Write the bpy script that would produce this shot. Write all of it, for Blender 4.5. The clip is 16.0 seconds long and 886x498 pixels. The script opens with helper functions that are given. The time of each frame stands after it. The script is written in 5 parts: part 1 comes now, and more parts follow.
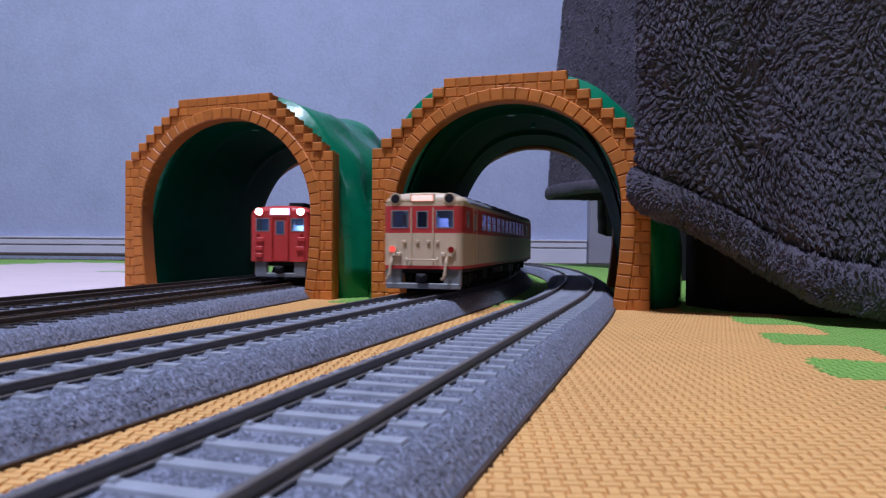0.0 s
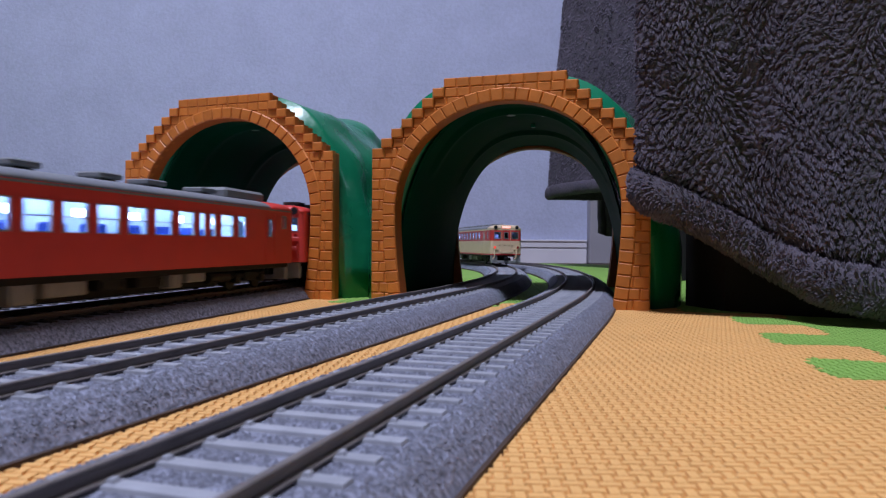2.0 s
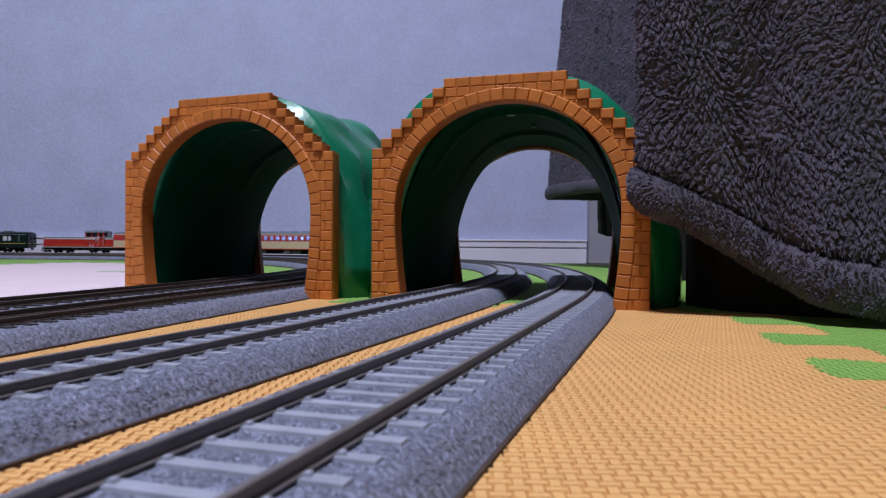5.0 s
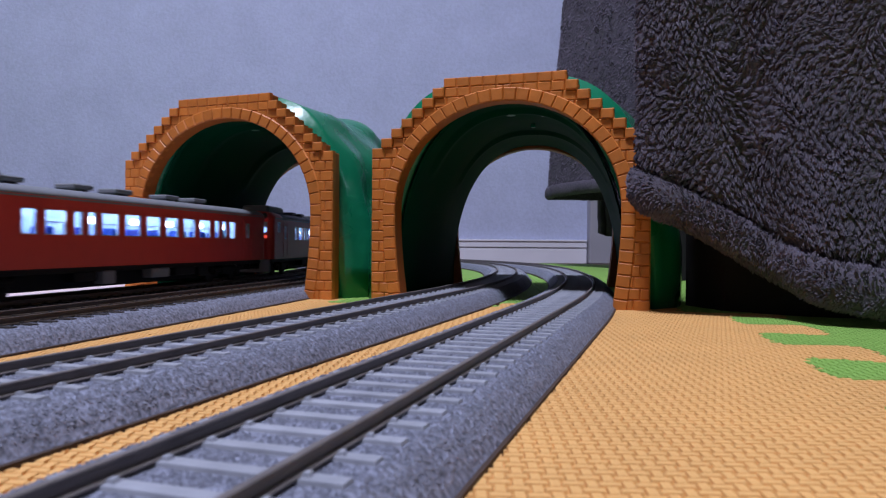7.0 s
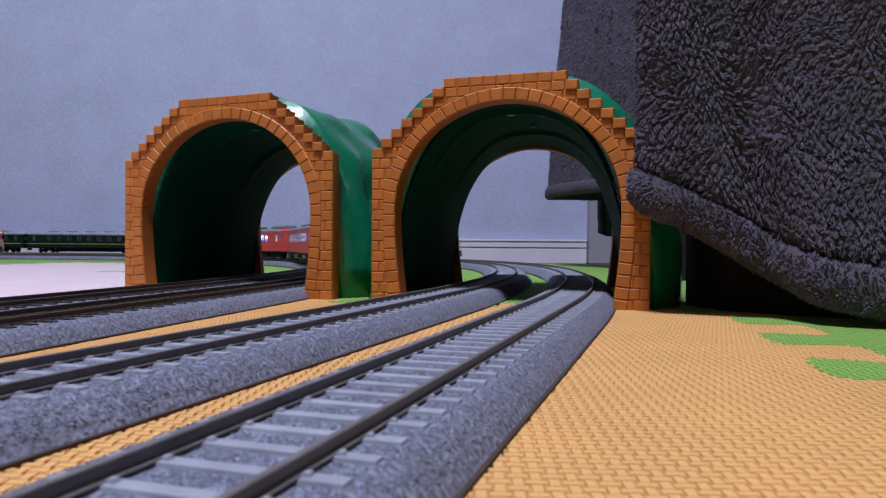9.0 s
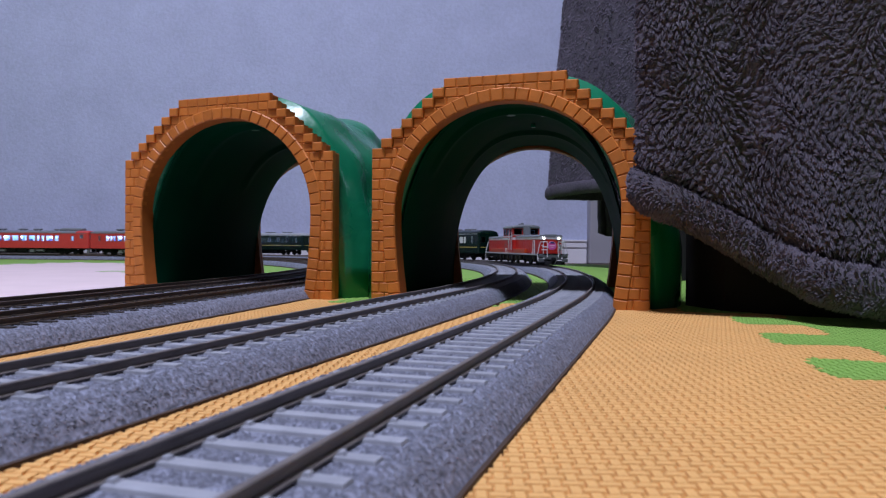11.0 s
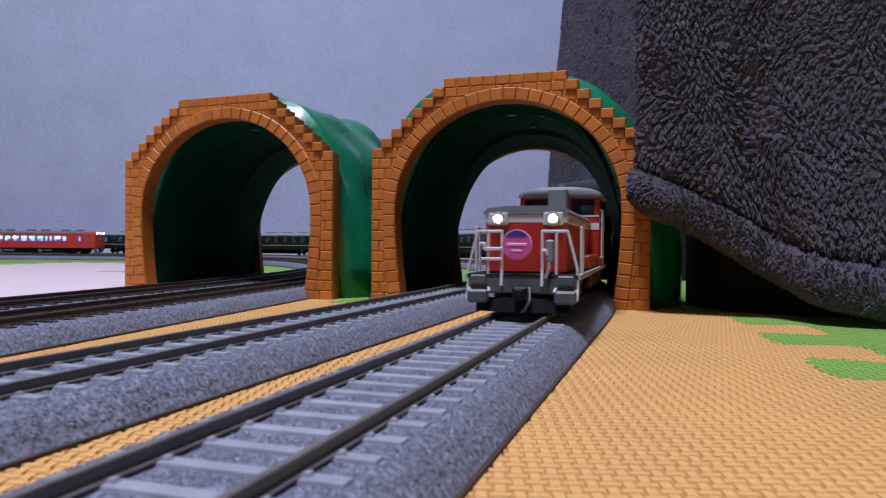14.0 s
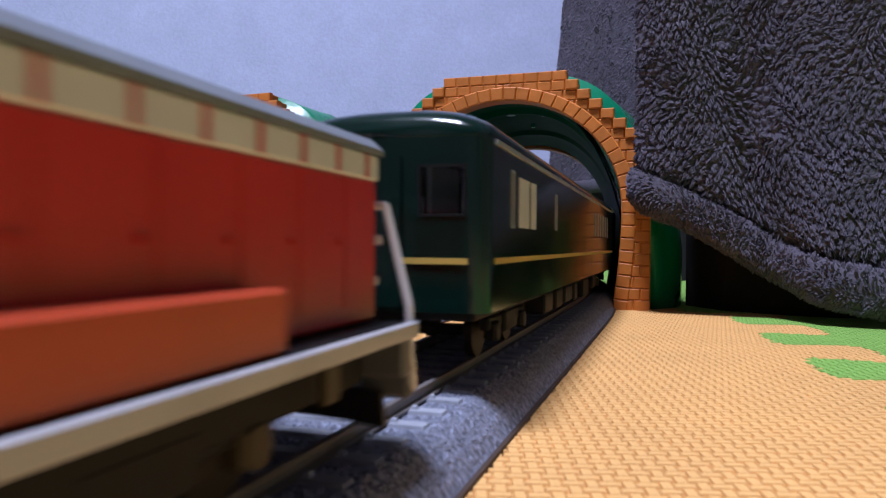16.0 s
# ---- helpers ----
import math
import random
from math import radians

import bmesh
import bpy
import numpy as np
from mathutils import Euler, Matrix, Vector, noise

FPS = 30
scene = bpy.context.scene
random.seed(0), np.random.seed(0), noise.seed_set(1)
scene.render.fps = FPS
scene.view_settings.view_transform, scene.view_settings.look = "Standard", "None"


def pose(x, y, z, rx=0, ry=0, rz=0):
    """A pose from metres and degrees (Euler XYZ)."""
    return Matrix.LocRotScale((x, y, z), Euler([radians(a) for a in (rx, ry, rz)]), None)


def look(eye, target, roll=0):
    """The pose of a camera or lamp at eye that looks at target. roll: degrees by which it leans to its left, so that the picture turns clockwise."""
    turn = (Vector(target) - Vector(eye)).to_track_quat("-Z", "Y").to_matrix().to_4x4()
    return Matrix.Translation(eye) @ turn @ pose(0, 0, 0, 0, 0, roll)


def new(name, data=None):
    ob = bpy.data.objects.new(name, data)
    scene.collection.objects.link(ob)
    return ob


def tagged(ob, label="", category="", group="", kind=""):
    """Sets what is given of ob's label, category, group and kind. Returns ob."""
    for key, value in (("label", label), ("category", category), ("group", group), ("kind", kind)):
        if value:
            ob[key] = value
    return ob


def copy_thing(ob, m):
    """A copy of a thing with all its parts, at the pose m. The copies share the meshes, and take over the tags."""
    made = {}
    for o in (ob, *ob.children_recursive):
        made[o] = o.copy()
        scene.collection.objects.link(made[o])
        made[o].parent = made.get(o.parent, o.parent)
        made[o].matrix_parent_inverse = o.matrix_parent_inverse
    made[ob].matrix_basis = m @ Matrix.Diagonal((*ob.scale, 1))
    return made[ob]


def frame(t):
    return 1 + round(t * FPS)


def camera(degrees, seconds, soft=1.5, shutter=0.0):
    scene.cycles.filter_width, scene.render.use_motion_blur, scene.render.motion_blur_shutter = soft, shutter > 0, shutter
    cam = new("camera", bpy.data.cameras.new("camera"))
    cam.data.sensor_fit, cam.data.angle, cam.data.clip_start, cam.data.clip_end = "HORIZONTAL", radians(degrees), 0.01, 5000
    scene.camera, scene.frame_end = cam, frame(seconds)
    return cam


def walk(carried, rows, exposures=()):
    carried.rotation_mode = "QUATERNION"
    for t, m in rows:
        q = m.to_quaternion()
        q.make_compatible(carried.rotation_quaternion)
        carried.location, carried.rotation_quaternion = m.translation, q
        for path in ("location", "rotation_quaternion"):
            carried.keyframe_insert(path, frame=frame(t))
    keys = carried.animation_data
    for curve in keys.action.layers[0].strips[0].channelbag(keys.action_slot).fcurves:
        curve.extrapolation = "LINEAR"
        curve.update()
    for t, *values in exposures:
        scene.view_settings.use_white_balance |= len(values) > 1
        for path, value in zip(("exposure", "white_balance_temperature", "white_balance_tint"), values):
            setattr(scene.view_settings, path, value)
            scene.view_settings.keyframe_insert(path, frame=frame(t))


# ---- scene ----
# ---- camera ----
cam = camera(64.2, 16.0, soft=1.2, shutter=0.3)
EYE = (0.0, 0.0, 0.0315)
STAND = look(EYE, (0.0, 1.0, 0.0315 - 0.0053), 0.40)
cam.data.dof.use_dof = True
cam.data.dof.focus_distance = 0.42
cam.data.dof.aperture_fstop = 58.0
walk(cam, [(0.0, STAND), (16.0, STAND)], exposures=[(0.0, 0.0, 6050, 10), (0.7, 0.0, 6350, 10), (1.2, 0.0, 6600, 10), (14.4, 0.0, 6600, 10), (15.2, 0.06, 6500, 10), (16.0, 0.42, 6250, 10)])

MM = 0.001

# ---- world and light ----
world = bpy.data.worlds.new("World")
scene.world = world
world.use_nodes = True
wn = world.node_tree.nodes
wl = world.node_tree.links
sky = wn.new("ShaderNodeTexSky")
sky.sky_type = "NISHITA"
sky.sun_disc = False
sky.sun_elevation = radians(4)
sky.sun_rotation = radians(120)
wl.new(sky.outputs[0], wn["Background"].inputs[0])
wn["Background"].inputs[1].default_value = 0.02


def area_lamp(name, loc, target, size, power, colour, shape="DISK"):
    data = bpy.data.lights.new(name, "AREA")
    data.shape, data.size, data.energy, data.color = shape, size, power, colour
    ob = new(name, data)
    ob.matrix_world = look(loc, target)
    return ob


area_lamp("ceiling_lamp", (-0.38, -0.25, 2.30), (-0.38, -0.25, 0.0), 0.50, 92.0, (0.70, 0.752, 1.0))


# ---- materials ----
def material(name, colour, rough=0.6, metal=0.0, emit=None, strength=0.0, vary=0.0, scale=60.0, bump=0.0, bump_scale=400.0,
             speck=0.0, spread=0.0, coat=0.0):
    """A principled material in object space (metres), with variation at two scales, relief and a random tone per object."""
    m = bpy.data.materials.new(name)
    m.use_nodes = True
    nt = m.node_tree
    n, l = nt.nodes, nt.links
    p = n["Principled BSDF"]
    p.inputs["Base Color"].default_value = (*colour, 1)
    p.inputs["Roughness"].default_value = rough
    p.inputs["Metallic"].default_value = metal
    if coat:
        p.inputs["Coat Weight"].default_value = coat
        p.inputs["Coat Roughness"].default_value = 0.15
    if emit:
        p.inputs["Emission Color"].default_value = (*emit, 1)
        p.inputs["Emission Strength"].default_value = strength
    if vary or bump or speck or spread:
        tc = n.new("ShaderNodeTexCoord")
        last = None
        if vary:
            a = n.new("ShaderNodeTexNoise")
            a.inputs["Scale"].default_value = scale
            a.inputs["Detail"].default_value = 6
            l.new(tc.outputs["Object"], a.inputs["Vector"])
            r = n.new("ShaderNodeMapRange")
            r.inputs[1].default_value, r.inputs[2].default_value = 0.3, 0.7
            r.inputs[3].default_value, r.inputs[4].default_value = 1 - vary, 1 + vary
            l.new(a.outputs[0], r.inputs[0])
            last = r.outputs[0]
            rr = n.new("ShaderNodeMapRange")
            rr.inputs[1].default_value, rr.inputs[2].default_value = 0.3, 0.7
            rr.inputs[3].default_value, rr.inputs[4].default_value = max(0.02, rough - vary * 0.35), min(1, rough + vary * 0.35)
            l.new(a.outputs[0], rr.inputs[0])
            l.new(rr.outputs[0], p.inputs["Roughness"])
        if speck:
            b = n.new("ShaderNodeTexNoise")
            b.inputs["Scale"].default_value = bump_scale
            b.inputs["Detail"].default_value = 3
            l.new(tc.outputs["Object"], b.inputs["Vector"])
            r2 = n.new("ShaderNodeMapRange")
            r2.inputs[1].default_value, r2.inputs[2].default_value = 0.32, 0.68
            r2.inputs[3].default_value, r2.inputs[4].default_value = 1 - speck, 1 + speck
            l.new(b.outputs[0], r2.inputs[0])
            if last:
                mu = n.new("ShaderNodeMath")
                mu.operation = "MULTIPLY"
                l.new(last, mu.inputs[0])
                l.new(r2.outputs[0], mu.inputs[1])
                last = mu.outputs[0]
            else:
                last = r2.outputs[0]
        if spread:
            oi = n.new("ShaderNodeObjectInfo")
            r3 = n.new("ShaderNodeMapRange")
            r3.inputs[3].default_value, r3.inputs[4].default_value = 1 - spread, 1 + spread
            l.new(oi.outputs["Random"], r3.inputs[0])
            if last:
                mu = n.new("ShaderNodeMath")
                mu.operation = "MULTIPLY"
                l.new(last, mu.inputs[0])
                l.new(r3.outputs[0], mu.inputs[1])
                last = mu.outputs[0]
            else:
                last = r3.outputs[0]
        if last:
            v = n.new("ShaderNodeVectorMath")
            v.operation = "SCALE"
            v.inputs[0].default_value = colour
            l.new(last, v.inputs["Scale"])
            l.new(v.outputs[0], p.inputs["Base Color"])
        if bump:
            c = n.new("ShaderNodeTexNoise")
            c.inputs["Scale"].default_value = bump_scale
            c.inputs["Detail"].default_value = 4
            l.new(tc.outputs["Object"], c.inputs["Vector"])
            bp = n.new("ShaderNodeBump")
            bp.inputs["Strength"].default_value = min(1.0, bump)
            bp.inputs["Distance"].default_value = 0.35 / bump_scale
            l.new(c.outputs[0], bp.inputs["Height"])
            l.new(bp.outputs[0], p.inputs["Normal"])
    return m


def glass(name, tint=(0.9, 0.95, 1.0)):
    m = bpy.data.materials.new(name)
    m.use_nodes = True
    n, l = m.node_tree.nodes, m.node_tree.links
    n.remove(n["Principled BSDF"])
    t, g, x = n.new("ShaderNodeBsdfTransparent"), n.new("ShaderNodeBsdfGlossy"), n.new("ShaderNodeMixShader")
    f = n.new("ShaderNodeLayerWeight")
    f.inputs[0].default_value = 0.5
    up = n.new("ShaderNodeMath")
    up.operation = "POWER"
    up.inputs[1].default_value = 4.0
    gain = n.new("ShaderNodeMath")
    gain.operation = "MULTIPLY_ADD"
    gain.inputs[1].default_value, gain.inputs[2].default_value = 0.55, 0.04
    l.new(f.outputs["Facing"], up.inputs[0])
    l.new(up.outputs[0], gain.inputs[0])
    t.inputs[0].default_value = (*tint, 1)
    g.inputs[1].default_value = 0.06
    l.new(gain.outputs[0], x.inputs[0])
    l.new(t.outputs[0], x.inputs[1])
    l.new(g.outputs[0], x.inputs[2])
    l.new(x.outputs[0], n["Material Output"].inputs[0])
    return m


M = {}
M["wall"] = material("wallpaper", (0.45, 0.48, 0.65), 0.85, vary=0.05, scale=14, bump=0.5, bump_scale=160, speck=0.05)
# Unseen walls made dark to cut bounce; ceiling and floorboards toned down likewise.
M["panel"] = material("unseen_dark_wall", (0.17, 0.14, 0.13), 0.6, vary=0.15, scale=8, bump=0.2, bump_scale=60)
M["ceiling"] = material("ceiling_paper", (0.62, 0.62, 0.63), 0.9, vary=0.03, scale=6, bump=0.3, bump_scale=150)
M["base"] = material("baseboard_paint", (0.72, 0.70, 0.76), 0.45, vary=0.04, scale=10)
M["board"] = material("floorboard_wood", (0.15, 0.09, 0.055), 0.5, vary=0.2, scale=25, bump=0.15, bump_scale=90)
M["mat_orange"] = material("foam_orange", (0.67, 0.365, 0.118), 0.8, vary=0.06, scale=25, bump=0.35, bump_scale=1500, speck=0.05)
M["mat_green"] = material("foam_green", (0.20, 0.37, 0.065), 0.8, vary=0.06, scale=25, bump=0.35, bump_scale=1500, speck=0.05)
M["mat_pink"] = material("foam_pale_pink", (0.66, 0.52, 0.53), 0.8, vary=0.04, scale=20, bump=0.35, bump_scale=1500)
M["ballast"] = material("ballast_grey", (0.165, 0.174, 0.225), 0.85, vary=0.18, scale=160, bump=1.0, bump_scale=900, speck=0.6)
M["grain"] = material("ballast_grain", (0.20, 0.21, 0.265), 0.75, vary=0.3, scale=700, speck=0.3, bump_scale=1300)
M["sleeper"] = material("sleeper_grey", (0.285, 0.295, 0.335), 0.65, vary=0.12, scale=200, spread=0.08, bump=0.3, bump_scale=900)
M["sleeper_dark"] = material("sleeper_brown", (0.028, 0.022, 0.020), 0.6, vary=0.15, scale=200, spread=0.1, bump=0.3, bump_scale=900)
M["rail"] = material("rail_weathered", (0.15, 0.13, 0.122), 0.5, 0.2, vary=0.2, scale=150)
M["rail_brown"] = material("rail_brown", (0.10, 0.070, 0.050), 0.45, 0.3, vary=0.2, scale=150)
M["foot"] = material("track_base_brown", (0.05, 0.028, 0.018), 0.7, vary=0.2, scale=200)
M["brick"] = material("tunnel_brick_orange", (0.50, 0.155, 0.022), 0.5, vary=0.10, scale=130, spread=0.09, bump=0.2, bump_scale=500)
M["mortar"] = material("tunnel_joint_orange", (0.40, 0.115, 0.016), 0.55, vary=0.1, scale=130)
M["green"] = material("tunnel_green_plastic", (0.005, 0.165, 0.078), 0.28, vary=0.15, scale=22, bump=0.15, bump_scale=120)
# Darker copy of the hill green: shade inside the tunnels put into the colour.
M["green_in_shade"] = material("tunnel_green_shaded", (0.0008, 0.043, 0.020), 0.6, vary=0.15, scale=30)
M["green_in_shade"].node_tree.nodes["Principled BSDF"].inputs["Specular IOR Level"].default_value = 0.03
M["green"].node_tree.nodes["Principled BSDF"].inputs["Specular IOR Level"].default_value = 0.5
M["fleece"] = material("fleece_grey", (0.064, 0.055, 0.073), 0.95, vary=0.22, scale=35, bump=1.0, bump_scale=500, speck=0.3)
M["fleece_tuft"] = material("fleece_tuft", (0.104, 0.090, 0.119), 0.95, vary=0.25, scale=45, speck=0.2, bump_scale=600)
# Wood set near black: the shade under the bed is in the colour.
M["shade_black_wood"] = material("shade_black_wood", (0.004, 0.003, 0.003), 0.9, vary=0.2, scale=30)
M["grey_paint"] = material("grey_door_paint", (0.33, 0.32, 0.36), 0.5, vary=0.05, scale=12)
M["black"] = material("black_plastic", (0.012, 0.012, 0.013), 0.5, vary=0.2, scale=250)
M["under"] = material("underframe_black", (0.012, 0.012, 0.012), 0.6, vary=0.25, scale=300)
M["grey"] = material("roof_grey", (0.17, 0.18, 0.20), 0.55, vary=0.08, scale=150)
M["skirt"] = material("skirt_grey", (0.19, 0.195, 0.20), 0.5, vary=0.08, scale=150)
M["red"] = material("railcar_vermilion", (0.56, 0.045, 0.040), 0.42, vary=0.05, scale=120)
M["cream"] = material("railcar_cream", (0.62, 0.47, 0.31), 0.42, vary=0.05, scale=120)
M["band_red"] = material("railcar_band_red", (0.48, 0.035, 0.035), 0.42, vary=0.05, scale=120)
M["loco_red"] = material("loco_red", (0.43, 0.022, 0.017), 0.36, vary=0.06, scale=120)
M["deck_grey"] = material("deck_edge_pale_grey", (0.36, 0.35, 0.36), 0.5, vary=0.1, scale=150)
M["loco_skirt"] = material("loco_tank_red", (0.42, 0.050, 0.015), 0.4, vary=0.06, scale=120)
M["loco_grey"] = material("loco_grey", (0.16, 0.17, 0.19), 0.5, vary=0.1, scale=150)
M["beam"] = material("loco_beam_grey", (0.085, 0.088, 0.095), 0.5, vary=0.12, scale=200)
M["white"] = material("white_paint", (0.56, 0.545, 0.56), 0.45, vary=0.05, scale=150)
M["silver"] = material("silver_paint", (0.55, 0.56, 0.58), 0.3, 0.6, vary=0.08, scale=100)
M["coach"] = material("coach_dark_green", (0.002, 0.013, 0.010), 0.14, vary=0.1, scale=60)
M["gold"] = material("gold_stripe", (0.60, 0.42, 0.10), 0.4, 0.2, vary=0.05, scale=150)
M["frame"] = material("window_frame_grey", (0.33, 0.34, 0.36), 0.4, 0.4, vary=0.05, scale=150)
M["seat"] = material("seat_blue", (0.03, 0.07, 0.33), 0.8, vary=0.1, scale=200)
M["inside"] = material("interior_white", (0.66, 0.72, 0.86), 0.7, vary=0.05, scale=100)
M["wheel"] = material("wheel_dark_steel", (0.02, 0.018, 0.016), 0.55, 0.3, vary=0.2, scale=300)
M["brass"] = material("axle_brass", (0.05, 0.04, 0.025), 0.5, 0.3, vary=0.2, scale=300)
M["lamp"] = material("lit_lamp", (0.9, 0.9, 0.9), 0.3, emit=(0.95, 0.95, 1.0), strength=12)
M["lamp_warm"] = material("lit_headlamp", (0.9, 0.85, 0.8), 0.3, emit=(1.0, 0.90, 0.86), strength=9)
M["sign_lit"] = material("lit_sign", (0.9, 0.9, 0.9), 0.3, emit=(0.80, 0.60, 1.0), strength=1.5)
M["sign_red"] = material("lit_sign_red", (0.9, 0.5, 0.5), 0.3, emit=(1.0, 0.33, 0.26), strength=1.6)
M["strip"] = material("interior_light_strip", (0.9, 0.9, 0.95), 0.3, emit=(0.42, 0.62, 1.0), strength=9)
M["diode"] = material("interior_diode", (0.9, 0.9, 0.95), 0.3, emit=(0.62, 0.78, 1.0), strength=32)
M["strip_dim"] = material("interior_light_strip_dim", (0.9, 0.9, 0.95), 0.3, emit=(0.50, 0.52, 1.0), strength=3.5)
M["tail"] = material("lit_tail_lamp", (0.7, 0.02, 0.02), 0.3, emit=(1.0, 0.10, 0.07), strength=0.9)
M["tail_off"] = material("red_lens", (0.25, 0.01, 0.01), 0.2)
M["lens"] = material("dark_lens", (0.02, 0.02, 0.025), 0.12)
M["pink"] = material("headmark_pink", (0.62, 0.09, 0.33), 0.35, vary=0.08, scale=300)
M["navy"] = material("headmark_navy", (0.03, 0.04, 0.20), 0.35)
M["mark_pale"] = material("headmark_pale", (0.74, 0.42, 0.60), 0.4)
for dull in ("under", "brass", "wheel", "black"):
    M[dull].node_tree.nodes["Principled BSDF"].inputs["Specular IOR Level"].default_value = 0.12
M["glass"] = glass("window_glass")
M["glass_dark"] = glass("window_glass_dark", (0.45, 0.52, 0.55))


# ---- mesh helpers, in millimetres ----
def bevelled_box(bm, x0, x1, y0, y1, z0, z1, b=0.0, rot=None):
    """A box of 8 points, or with chamfered edges when b is given."""
    c = Vector(((x0 + x1) / 2, (y0 + y1) / 2, (z0 + z1) / 2))
    r = bmesh.ops.create_cube(bm, size=1.0)
    vs = r["verts"]
    for v in vs:
        v.co = Vector((v.co.x * (x1 - x0), v.co.y * (y1 - y0), v.co.z * (z1 - z0)))
    if b:
        es = list({e for v in vs for e in v.link_edges})
        out = bmesh.ops.bevel(bm, geom=es, offset=b, segments=1, affect="EDGES", profile=0.5)
        vs = list({v for f in out["faces"] for v in f.verts} | {v for v in vs if v.is_valid})
    for v in vs:
        co = v.co
        if rot is not None:
            co = rot @ co
        v.co = co + c
    return vs


def cyl(bm, a, b, r, seg=12, r2=None):
    """A closed cylinder or cone from a to b."""
    a, b = Vector(a), Vector(b)
    q = (b - a).to_track_quat("Z", "Y").to_matrix().to_4x4()
    m = Matrix.Translation((a + b) / 2) @ q
    bmesh.ops.create_cone(bm, cap_ends=True, segments=seg, radius1=r, radius2=r if r2 is None else r2, depth=(b - a).length, matrix=m)


def wire(bm, pts, r, seg=6):
    """A bent round rod through pts."""
    for a, b in zip(pts[:-1], pts[1:]):
        cyl(bm, a, b, r, seg)
    for p in pts[1:-1]:
        bmesh.ops.create_icosphere(bm, subdivisions=1, radius=r * 1.02, matrix=Matrix.Translation(p))


def finish(bm, name, mat, smooth=False):
    bmesh.ops.scale(bm, vec=(MM, MM, MM), verts=bm.verts)
    me = bpy.data.meshes.new(name)
    bm.to_mesh(me)
    bm.free()
    if smooth:
        for p in me.polygons:
            p.use_smooth = True
    me.materials.append(mat if not isinstance(mat, str) else M[mat])
    return me


def part(name, bm, mat, parent=None, label="", smooth=False):
    ob = new(name, finish(bm, name, mat, smooth))
    if parent is not None:
        ob.parent = parent
    if label:
        tagged(ob, label)
    return ob


def strip_mesh(name, rows, closed, mat, smooth=False):
    """A mesh from rows of points (mm): quads between neighbouring rows; closed joins each row's ends."""
    k = len(rows[0])
    verts = [(p[0] * MM, p[1] * MM, p[2] * MM) for r in rows for p in r]
    faces = []
    for i in range(len(rows) - 1):
        for j in range(k if closed else k - 1):
            a, b = i * k + j, i * k + (j + 1) % k
            faces.append((a, b, b + k, a + k))
    if closed:
        faces.append(tuple(range(k))[::-1])
        faces.append(tuple(range((len(rows) - 1) * k, len(rows) * k)))
    me = bpy.data.meshes.new(name)
    me.from_pydata(verts, [], faces)
    me.materials.append(M[mat])
    if smooth:
        for p in me.polygons:
            p.use_smooth = True
    return me


# ---- the four loops of track, in millimetres ----
def build_path(start, heading, segs, step=4.0):
    pts = []
    x, y = start
    h = heading
    for length, radius in segs:
        n = max(1, int(round(length / step)))
        d = length / n
        for i in range(n):
            pts.append((x, y, h))
            dh = d / radius if radius else 0.0
            c = 2 * radius * math.sin(dh / 2) if radius else d
            x += c * math.sin(h - dh / 2)
            y += c * math.cos(h - dh / 2)
            h -= dh
    pts.append((x, y, h))
    return pts


def loop(x0, phi, st, r1, r2, far, rl, back=120):
    """Straight past the camera, two left-hand arcs, a straight by the far wall and back round on the left."""
    s = (x0 - back * math.sin(phi), -back * math.cos(phi))
    segs = [(back + st, 0), (phi * r1, r1), (math.pi / 2 * r2, r2), (far, 0)]
    x, y, h = build_path(s, phi, segs)[-1]
    x1, y1 = x - rl, y - rl
    rb = (s[0] - x1) / (1 + math.cos(phi))
    yb = s[1] + rb * math.sin(phi)
    return build_path(s, phi, segs + [(math.pi / 2 * rl, rl), (y1 - yb, 0), ((math.pi - phi) * rb, rb)])


class Track:
    def __init__(self, pts):
        self.p = np.array(pts)
        d = np.hypot(np.diff(self.p[:, 0]), np.diff(self.p[:, 1]))
        self.s = np.r_[0, np.cumsum(d)]
        self.length = self.s[-1]

    def at(self, s):
        s = s % self.length
        return tuple(np.interp(s, self.s, self.p[:, i]) for i in range(3))

    def side(self, s, off, z):
        x, y, h = self.at(s)
        return (x + off * math.cos(h), y - off * math.sin(h), z)


RAIL_TOP = 9.45
PHI = 0.3124
TRACKS = {
    "C": Track(loop(-48.2, PHI, 301, 1520, 790, 1000, 480)),
    "B": Track(loop(-48.2 - 61.9 / math.cos(PHI), PHI, 349.8, 1460, 730, 1000, 420)),
    "A1": Track(loop(-178.1, 0.2, 380, 1500, 706, 70.5, 400, 0)),
    "A2": Track(loop(-178.1 - 46 / math.cos(0.2), 0.2, 380, 1454, 660, 70.5, 354, 0)),
}

# ---- floor, walls, ceiling ----
ANG = radians(13)
CU, SU = math.cos(ANG), math.sin(ANG)


def uv(u, v):
    return (u * CU + v * SU, -u * SU + v * CU)


def slab(name, x0, x1, y0, y1, z0, z1, mat):
    bm = bmesh.new()
    bevelled_box(bm, x0, x1, y0, y1, z0, z1)
    ob = part(name, bm, mat)
    tagged(ob, kind="structure")
    return ob


